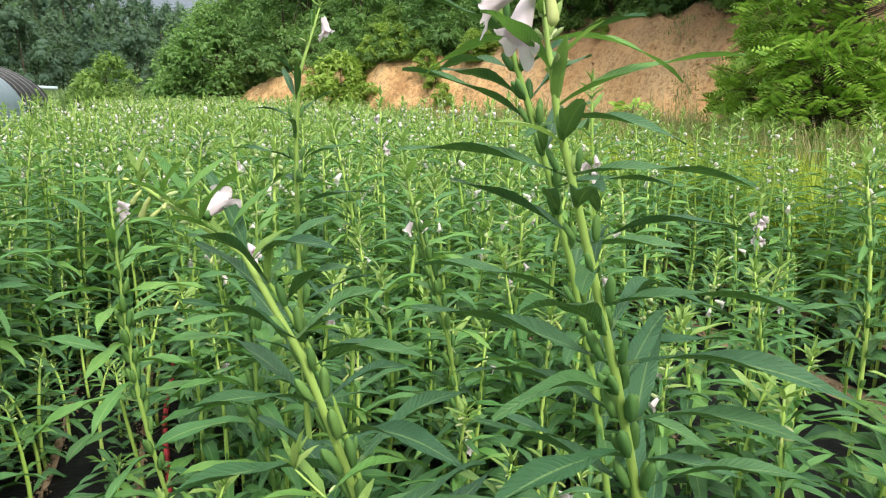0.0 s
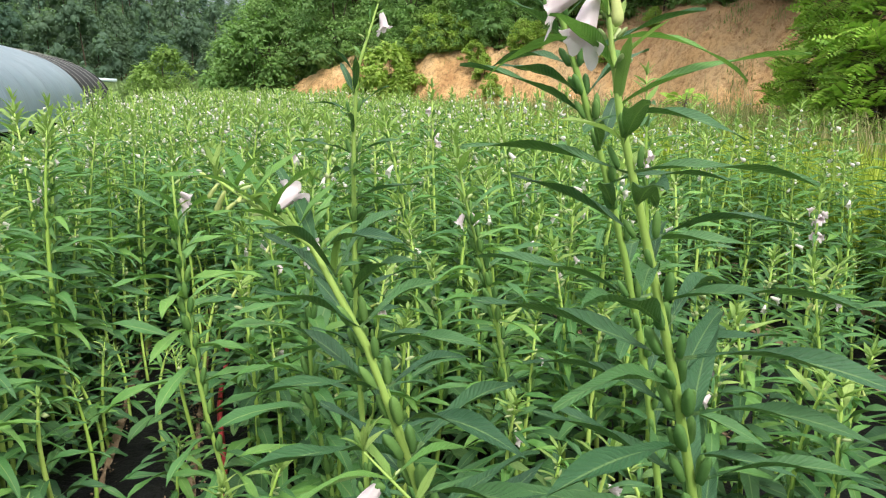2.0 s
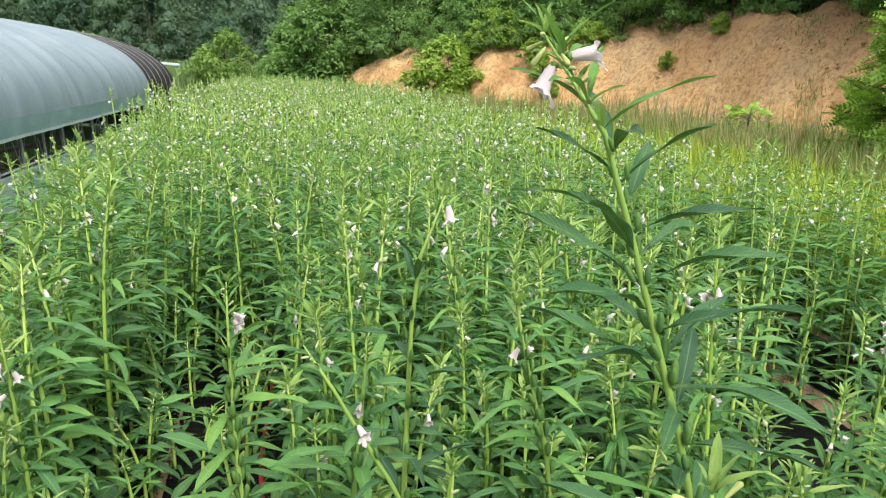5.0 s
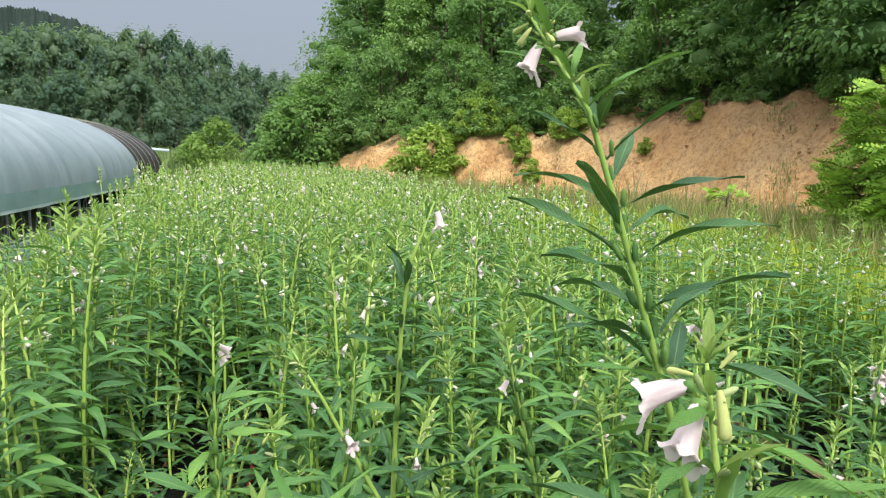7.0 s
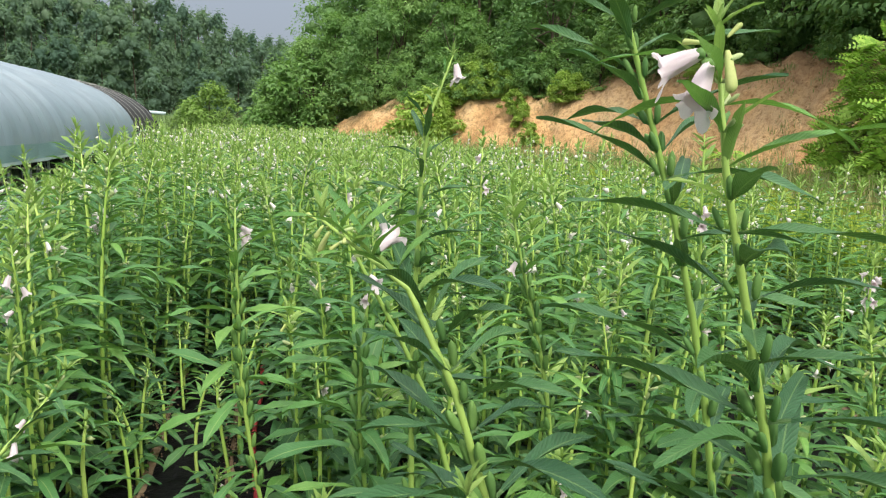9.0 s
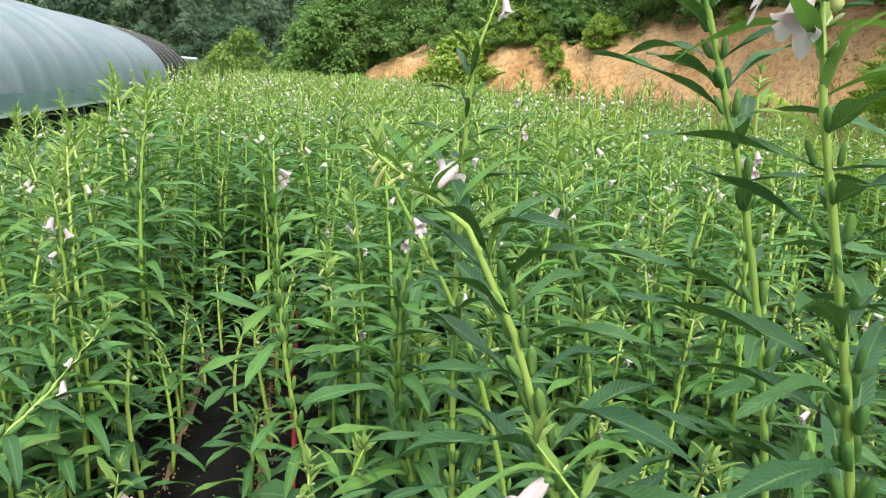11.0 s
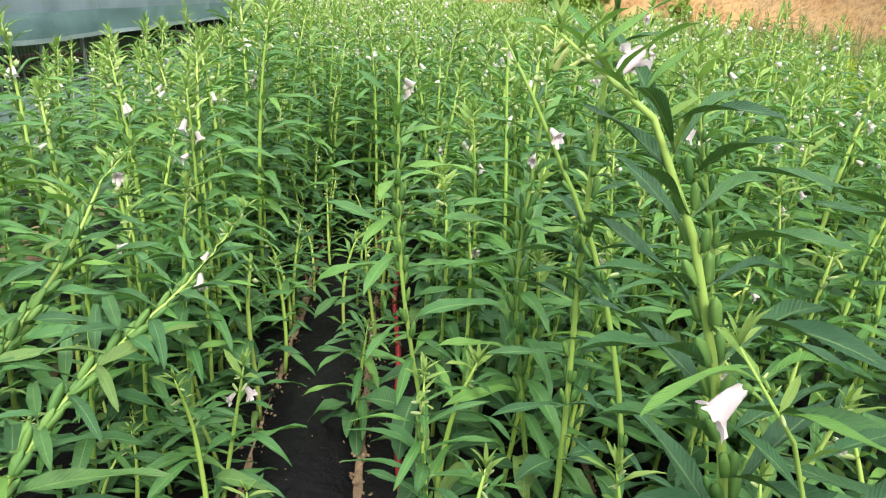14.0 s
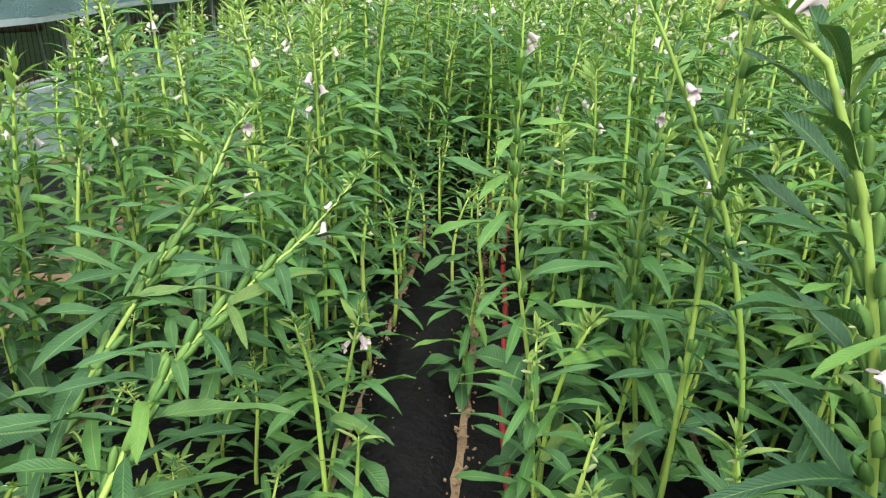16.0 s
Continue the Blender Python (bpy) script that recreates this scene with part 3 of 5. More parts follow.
        part("rail", g.mesh("rail", [PIPE]), root, "galvanised side rail")
    # vent net: thin upright and level threads across the open side
    g = Geo()
    for u in np.arange(near, far, 0.05):
        q = foot + ROW_U * u + left * 0.01
        g.add(*tube([(q.x, q.y, 0.40), (q.x + 0.02 * math.sin(u * 9), q.y, 0.80)], [0.0022, 0.0022], 3, False))
    part("vent_net", g.mesh("vent_net", [BLACKNET]), root, "sparse dark net across the vent")
    # far wall and earth inside
    g = Geo()
    v = []
    for u in (near, end):
        for z in (0.0, 0.85):
            q = foot + ROW_U * u + left * wide
            v.append((q.x, q.y, z))
    g.add(v, [(0, 1, 3), (0, 3, 2)])
    part("back_wall", g.mesh("back_wall", [SKIRT]), root, "teal film of the other side")
    for u, name in ((near, "end_wall"), (end, "end_wall")):
        g = Geo()
        v = [tuple(foot + ROW_U * u + left * (wide / 2))] + [tuple(foot + ROW_U * u)] + [tuple(arch(s, u)) for s in np.linspace(0, 1, 24)] + [tuple(foot + ROW_U * u + left * wide)]
        g.add(v, [(0, k, k + 1) for k in range(1, len(v) - 1)])
        part(name, g.mesh(name, [BLACKNET]), root, "dark end cloth")
    # stacked dry stalks and planks seen through the vent
    r = random.Random(8)
    for k in range(22):
        u = r.uniform(-1.5, 9)
        q = foot + ROW_U * u + left * r.uniform(0.6, 2.0)
        length, rad, z = r.uniform(0.6, 1.5), r.uniform(0.03, 0.06), r.uniform(0.03, 0.5)
        d = (ROW_U * r.uniform(0.6, 1) + left * r.uniform(-0.4, 0.4)).normalized()
        g = Geo()
        g.add(*tube([tuple(q - d * length / 2 + Vector((0, 0, z))), tuple(q + Vector((0, 0, z + 0.02))), tuple(q + d * length / 2 + Vector((0, 0, z)))], [rad, rad * 1.05, rad * 0.9], 7))
        part("stored_pole", g.mesh("stored_pole", [INSIDE]), root, "brown pole stored inside")
    for k in range(46):
        u = r.uniform(-2.5, 10)
        q = foot + ROW_U * u + left * r.uniform(0.10, 0.35)
        z1, lean = r.uniform(0.55, 0.95), r.uniform(-0.12, 0.12)
        g = Geo()
        g.add(*tube([(q.x, q.y, 0.02), (q.x + 0.3 * lean, q.y, z1 * 0.5), (q.x + lean, q.y + 0.5 * lean, z1)], [0.006, 0.009, 0.005], 5))
        part("dry_stalk", g.mesh("dry_stalk", [STALK]), root, "grey dry stalk standing behind the net")
    return root


build_tunnel()

# a white pipe on two posts past the tunnel's end
def build_pipe_rail():
    root = thing("pipe_rail", Matrix.Identity(4), "white horizontal pipe on posts beyond the greenhouse", "pipe")
    a, b = Vector((-12.6, 21.0, 1.60)), Vector((-10.95, 20.9, 1.52))
    for name, p, q, rad in (("pipe", a, b, 0.05), ("post", a + Vector((0.1, 0, -1.66)), a + Vector((0.1, 0, 0)), 0.04), ("post", b + Vector((-1.0, 0.06, -1.52)), b + Vector((-1.0, 0.06, 0.03)), 0.04)):
        g = Geo()
        g.add(*tube([tuple(p), tuple((p + q) / 2), tuple(q)], [rad] * 3, 8))
        part(name, g.mesh(name, [FRINGE]), root)


build_pipe_rail()

# ---- sesame ----
LEAF_MESHES = {
    "low": [single("leaf", leaf_shape(0.42, d, 0.18, 7, 3, k, 0.20, 0.5, 0.05, 0.35), [OLD_SHADED]) for k, d in enumerate((0.8, 1.2))],
    "mid": [single("leaf", leaf_shape(w, d, 0.22, 7, 3, 10 + k, 0.13, 0.55, 0.04, 0.40), [LEAF]) for k, (w, d) in enumerate(((0.205, 0.65), (0.185, 0.9), (0.225, 1.15)))],
    "midshaded": [single("leaf", leaf_shape(w, d, 0.22, 7, 3, 15 + k, 0.16, 0.50, 0.05, 0.42), [OLD_SHADED]) for k, (w, d) in enumerate(((0.25, 0.75), (0.23, 1.0), (0.30, 1.25)))],
    "slim": [single("leaf", leaf_shape(w, d, 0.24, 9, 3, 60 + k, 0.12, 0.6, 0.04, 0.38), [OLD_SHADED if k else LEAF]) for k, (w, d) in enumerate(((0.165, 0.6), (0.18, 0.75), (0.15, 0.95)))],
    "high": [single("leaf", leaf_shape(w, d, 0.25, 7, 3, 20 + k, 0.10, 0.55, 0.03, 0.4), [LEAF]) for k, (w, d) in enumerate(((0.155, 0.75), (0.175, 1.05), (0.14, 0.6)))],
    "hero": [single("leaf", leaf_shape(w, d, 0.24, 12, 5, 30 + k, 0.14, 0.6, 0.035, 0.35), [BROAD]) for k, (w, d) in enumerate(((0.165, 0.55), (0.15, 0.85), (0.18, 0.4)))],
    "herotip": [single("young_leaf", leaf_shape(0.125, d, 0.24, 9, 3, 44 + k, 0.08, 0.55, 0.03, 0.35), [YOUNGER]) for k, d in enumerate((0.6, 1.0))],
    "tip": [single("young_leaf", leaf_shape(0.26, d, 0.3, 5, 3, 40 + k, 0.05, 0.5, 0.02, 0.2), [YOUNG]) for k, d in enumerate((0.3, 0.7))],
}
POD_MESH = single("capsule", pod_shape(), [POD])
BELLS = [single("flower", bell_shape(40, k), [PINK_PETAL]) for k in range(2)]
BELL_LESS = [single("flower", bell_shape(10, k), [PETAL]) for k in range(2)]
BUD_MESH = single("bud", pod_shape(6, 6), [BUD])


def tube_bud(n=10):
    """A flower still closed: a slender tube that widens and ends in folded lobes."""
    prof = [(0.0, 0.08), (0.2, 0.13), (0.5, 0.16), (0.78, 0.19), (0.92, 0.19), (1.0, 0.12), (1.03, 0.03)]
    v = [((q * (1 + (0.14 * math.cos(5 * a) if i > 2 else 0))) * math.cos(a) + 0.12 * z * z, q * math.sin(a), z) for i, (z, q) in enumerate(prof) for a in (2 * math.pi * k / n for k in range(n))]
    return v, grid_faces(len(prof), n, True)


TUBE_MESH = single("bud", tube_bud(), [CREAM])
TUBE_MESH.transform(Matrix.Diagonal((0.74, 0.74, 1.0, 1)))
CALYX = single("calyx", pod_shape(), [POD])
CALYX.transform(Matrix.Translation((0, 0, -0.06)) @ Matrix.Diagonal((0.85, 0.85, 0.20, 1)))
CHEAP = {}
for key, (w, d) in {"low": (0.42, 0.7), "mid": (0.27, 0.8), "midshaded": (0.28, 0.8), "slim": (0.18, 0.8), "high": (0.18, 0.7), "hero": (0.18, 0.7), "herotip": (0.16, 0.7), "tip": (0.26, 0.4)}.items():
    flat = ([(0, 0, 0), (0.45, w * 0.5, 0.16), (0.45, -w * 0.5, 0.16), (0.93, 0, 0.05)], [(0, 2, 1), (1, 2, 3)], [(0, 0.5), (0.45, 1), (0.45, 0), (1, 0.5)])
    CHEAP[key] = [leaf_shape(w, d, 0.25, 3, 3, 50, 0.1, 0.5, 0.02, 0.3), flat]


CHEAP_BELL, CHEAP_BUD, CHEAP_POD = octa(0.32, 0.7), octa(0.32, 0.5), octa(0.18, 0.45)
POD_LESS = single("capsule", pod_shape(4, 6), [POD])


def aim(p, yaw, tilt, size, twist=0.0):
    """A placing at p that turns +x by yaw and lifts it by tilt (degrees)."""
    return pose(p[0], p[1], p[2], 0, 0, yaw) @ pose(0, 0, 0, twist, -tilt, 0) @ Matrix.Diagonal((size, size, size, 1))


def along(points, s):
    """The place at the share s of a polyline, smoothed by its neighbours, and its direction."""
    n = len(points) - 1
    k = min(int(s * n), n - 1)
    a, b = points[k], points[k + 1]
    p0, p3 = points[max(k - 1, 0)], points[min(k + 2, n)]
    t = s * n - k
    q = 0.5 * ((2 * a) + (b - p0) * t + (2 * p0 - 5 * a + 4 * b - p3) * t * t + (3 * a - p0 - 3 * b + p3) * t ** 3)
    d = 0.5 * ((b - p0) + 2 * (2 * p0 - 5 * a + 4 * b - p3) * t + 3 * (3 * a - p0 - 3 * b + p3) * t * t)
    return q, d.normalized()


def even(points, n=12):
    """The smoothed line through points, cut into n pieces of equal length."""
    rough = [Vector(p) for p in points]
    fine = [along(rough, k / 60)[0] for k in range(61)]
    run = [0.0]
    for a, b in zip(fine, fine[1:]):
        run.append(run[-1] + (b - a).length)
    out = []
    for k in range(n + 1):
        want = run[-1] * k / n
        i = min(59, max(j for j in range(61) if run[j] <= want + 1e-9))
        t = (want - run[i]) / max(1e-6, run[i + 1] - run[i])
        out.append(fine[i].lerp(fine[i + 1], t))
    return out


def sesame(seed, points, flowers=3, share=1.0, leafiness=1.0, top_share=0.0, leaf_kind=None, node_gap=0.046, size=1.0, pods=True, pod_from=0.38, turn0=None, bells=(), tubes=(), fat=1.0, tip_len=(0.10, 0.042), bud_count=2, bud_size=0.017, twin=0.55, tip_tilt=42, pod_to=0.88, low=False, spikes=0):
    """What a sesame plant is made of: its stem line and a list of (kind, shape, placing)."""
    r = random.Random(seed)
    pts = even(points)
    length = sum((b - a).length for a, b in zip(pts, pts[1:]))
    out = []
    s, node = 0.10 if top_share == 0 else top_share, 0
    turn = r.uniform(0, 360) if turn0 is None else turn0
    while s < 0.985:
        p, d = along(pts, s)
        gap = node_gap * interp(s, (0, 0.5, 0.9, 1), (1.35, 1.0, 0.62, 0.26)) * r.uniform(0.85, 1.15)
        kind = "low" if s < 0.33 else "mid" if s < 0.62 else "high" if s < 0.93 else "tip"
        if leaf_kind and kind in ("mid", "high"):
            kind = leaf_kind
        # short plants mostly get the leaves darkened for shade
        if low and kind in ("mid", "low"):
            kind = "midshaded" if r.random() < 0.6 else "mid"
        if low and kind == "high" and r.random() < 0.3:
            kind = "midshaded"
        if leaf_kind and kind == "tip":
            kind = "herotip"
        big = interp(s, (0.0, 0.3, 0.6, 0.8, 0.93, 1.0), (0.14, 0.195, 0.205, 0.16, *tip_len)) * r.uniform(0.8, 1.18) * size
        for side in (0, 180):
            if r.random() > leafiness * interp(s, (0, 0.2, 0.6, 1), (0.75, 0.95, 0.86, 0.95)):
                continue
            yaw = turn + side + r.uniform(-14, 14)
            tilt = interp(s, (0.0, 0.4, 0.8, 1.0), (-6, 2, 10, tip_tilt)) + r.uniform(-12, 12)
            out.append(("leaf", kind, r.randrange(3), aim(p, yaw, tilt, big, r.uniform(-16, 16))))
            if pods and pod_from < s < pod_to:
                for off in ((18, -20) if s < 0.78 and r.random() < twin else (0,)):
                    q = p + Vector((math.cos(radians(yaw + off)), math.sin(radians(yaw + off)), 0)) * 0.007
                    h = 0.029 * fat * r.uniform(0.85, 1.15) * interp(s, (0.4, 0.75, 0.88), (1.0, 1.0, 0.6))
                    out.append(("pod", "", 0, Matrix.Translation(q + d * 0.004) @ Vector((0, 0, 1)).rotation_difference(d).to_matrix().to_4x4() @ pose(0, 0, 0, 0, 0, yaw + off) @ pose(0, 0, 0, 0, r.uniform(10, 20), 0) @ Matrix.Diagonal((h, h, h, 1))))
        if s > (0.94 if leaf_kind else 0.86):
            for k in range(bud_count):
                yaw = turn + 90 * k + r.uniform(-40, 40)
                q = p + Vector((math.cos(radians(yaw)), math.sin(radians(yaw)), 0.2)) * 0.004
                h = bud_size * r.uniform(0.7, 1.3) * interp(s, (0.86, 1.0), (1.2, 0.55))
                out.append(("bud", "", 0, pose(q.x, q.y, q.z, 0, 0, yaw) @ pose(0, 0, 0, 0, r.uniform(30, 100), 0) @ Matrix.Diagonal((h, h, h, 1))))
        if s > 0.9:
            out.append(("leaf", "tip", r.randrange(2), aim(p, turn + r.uniform(60, 120), r.uniform(20, 60), big * (0.42 if leaf_kind else 0.6), r.uniform(-20, 20))))
        turn += 90 + r.uniform(-12, 12)
        s += gap / length
        node += 1
    heads = list(bells)
    for k in range(flowers):
        heads.append((interp(r.random(), (0, 1), (0.84, 0.95)), r.uniform(0, 360), r.uniform(105, 150), 0.032 * r.uniform(0.75, 1.12)))
    for s, yaw, tilt, h in heads:
        p, d = along(pts, s)
        q = p + Vector((math.cos(radians(yaw)), math.sin(radians(yaw)), 0.1)) * 0.010
        out.append(("flower", "", r.randrange(2), pose(q.x, q.y, q.z, 0, 0, yaw) @ pose(0, 0, 0, 0, tilt, 0) @ Matrix.Diagonal((h, h, h, 1))))
    closed = [(r.uniform(0.87, 0.975), r.uniform(0, 360), r.uniform(110, 150), r.uniform(0.016, 0.027)) for k in range(spikes)]
    for s, yaw, tilt, h in list(tubes) + closed:
        p, d = along(pts, s)
        q = p + Vector((math.cos(radians(yaw)), math.sin(radians(yaw)), 0.1)) * 0.008
        out.append(("bud", "", 1, pose(q.x, q.y, q.z, 0, 0, yaw) @ pose(0, 0, 0, 0, tilt, 0) @ Matrix.Diagonal((h, h, h, 1))))
    p, d = along(pts, 1.0)
    for k in range(7):
        yaw = 72 * k + r.uniform(-20, 20)
        out.append(("leaf", "tip", k % 2, aim(p, yaw, r.uniform(30, 80), (0.026 if leaf_kind else 0.038) * r.uniform(0.7, 1.5) * size)))
    return pts, length, out


def stem_geo(pts, length, thick=0.0045, n=8, sides=6):
    g = Geo()
    line = [along(pts, k / n)[0] for k in range(n + 1)]
    g.add(*tube([tuple(p) for p in line], [thick * interp(k / n, (0, 0.6, 0.92, 1), (1.15, 0.95, 0.6, 0.22)) for k in range(n + 1)], sides))
    return g


def mesh_for(kind, shape, k):
    if kind == "leaf":
        some = LEAF_MESHES[shape]
        return some[k % len(some)]
    return POD_MESH if kind == "pod" else (TUBE_MESH if k == 1 else BUD_MESH) if kind == "bud" else BELLS[k]


PART_NAME = {"leaf": "leaf", "pod": "capsule", "bud": "bud", "flower": "flower"}
SESAME_LABELS = {True: "flowering sesame plant with pale pink bells, green capsules and narrow leaves",
                 False: "green sesame plant with narrow leaves, capsules and yellow-green buds"}


def sesame_thing(spec, m, label, thick=0.0056, group="sesame plants in rows", sides=6, bark=STEM):
    """A plant whose leaves, capsules, buds and flowers are parts."""
    pts, length, items = spec
    root = thing("sesame_plant", m, label, "sesame plant", group)
    part("stem", stem_geo(pts, length, thick, 14, sides).mesh("stem", [bark]), root, "pale yellow-green stem")
    for kind, shape, k, mx in items:
        made = part("young_leaf" if shape in ("tip", "herotip") else PART_NAME[kind], mesh_for(kind, shape, k), root, "pale pink flower bell" if kind == "flower" else "", mx)
        if kind == "flower":
            part("calyx", CALYX, made, "small green calyx")
    return root


def mesh_geo(me, slot):
    v = np.empty(3 * len(me.vertices))
    me.vertices.foreach_get("co", v)
    f = np.empty(3 * len(me.polygons), dtype=np.int32)
    me.loops.foreach_get("vertex_index", f)
    uv = np.zeros((len(me.vertices), 2))
    raw = np.empty(2 * len(me.loops))
    me.uv_layers[0].data.foreach_get("uv", raw)
    uv[f] = raw.reshape(-1, 2)
    return v.reshape(-1, 3), f.reshape(-1, 3), uv


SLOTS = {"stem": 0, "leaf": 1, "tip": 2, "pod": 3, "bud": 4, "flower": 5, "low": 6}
ALL_MATS = [STEM, LEAF, YOUNG, POD, BUD, PETAL, OLD_SHADED]
MESH_GEO = {}


def sesame_joined(spec):
    """The same plant with its leaves, capsules and buds in one mesh; the flowers stay apart."""
    pts, length, items = spec
    g = Geo()
    for kind, shape, k, mx in items:
        if kind == "flower":
            continue
        if kind == "bud":
            g.add(*CHEAP_BUD, 4, None, mx)
            continue
        if shape == "tip":
            g.add(CHEAP["tip"][0][0], CHEAP["tip"][0][1], 1, CHEAP["tip"][0][2], mx)
            continue
        me = mesh_for(kind, shape, k) if kind != "pod" else POD_LESS
        if me.name not in MESH_GEO:
            MESH_GEO[me.name] = mesh_geo(me, 0)
        v, f, uv = MESH_GEO[me.name]
        g.add(v, f, 3 if kind == "pod" else 1 if shape == "tip" else 2 if shape in ("low", "midshaded") else 0, uv, mx)
    return stem_geo(pts, length, 0.0068, 8, 5), g, [i for i in items if i[0] == "flower"]


def sesame_far(spec, level):
    """A plant of few triangles for the joined field."""
    pts, length, items = spec
    g = Geo()
    line = [along(pts, k / 3)[0] for k in range(4)]
    g.add(*tube([tuple(p) for p in line], [0.0075, 0.007, 0.006, 0.0045] if level == 0 else [0.011, 0.010, 0.009, 0.007], 3, False), SLOTS["stem"])
    r = random.Random(len(items))
    for kind, shape, k, mx in items:
        keep = {"leaf": 0.85, "pod": 0.35, "bud": 0.7, "flower": 1.0}[kind] if level == 0 else {"leaf": 0.36, "pod": 0.0, "bud": 0.40, "flower": 1.0}[kind]
        if r.random() > keep:
            continue
        if kind == "leaf":
            v, f, uv = CHEAP[shape][level]
            grow = 1.0 if level == 0 else 1.5
            g.add(v, f, SLOTS["low" if shape == "midshaded" else shape if shape in ("tip", "low") else "leaf"], uv, mx @ Matrix.Diagonal((1.0, grow, 1.0, 1)))
        else:
            v, f = {"pod": CHEAP_POD, "bud": CHEAP_BUD, "flower": CHEAP_BELL}[kind]
            grow = (1.15 if level == 0 else 1.8) if kind == "bud" else 1.0 if kind != "flower" else 1.3 if level == 0 else 1.55
            g.add(v, f, SLOTS["flower" if kind == "bud" and k == 1 else kind], None, mx @ Matrix.Scale(grow, 4))
    return g


def stem_line(r, height, lean=0.05, nod=0.02):
    a = r.uniform(0, 2 * math.pi)
    dx, dy = lean * r.uniform(0.2, 1) * math.cos(a), lean * r.uniform(0.2, 1) * math.sin(a)
    b = r.uniform(0, 2 * math.pi)
    pts = []
    for k in range(6):
        s = k / 5
        pts.append((dx * s * s + 0.012 * math.sin(3 * s + a) + nod * s ** 6 * math.cos(b), dy * s * s + 0.012 * math.cos(4 * s + b) + nod * s ** 6 * math.sin(b), height * s))
    return pts


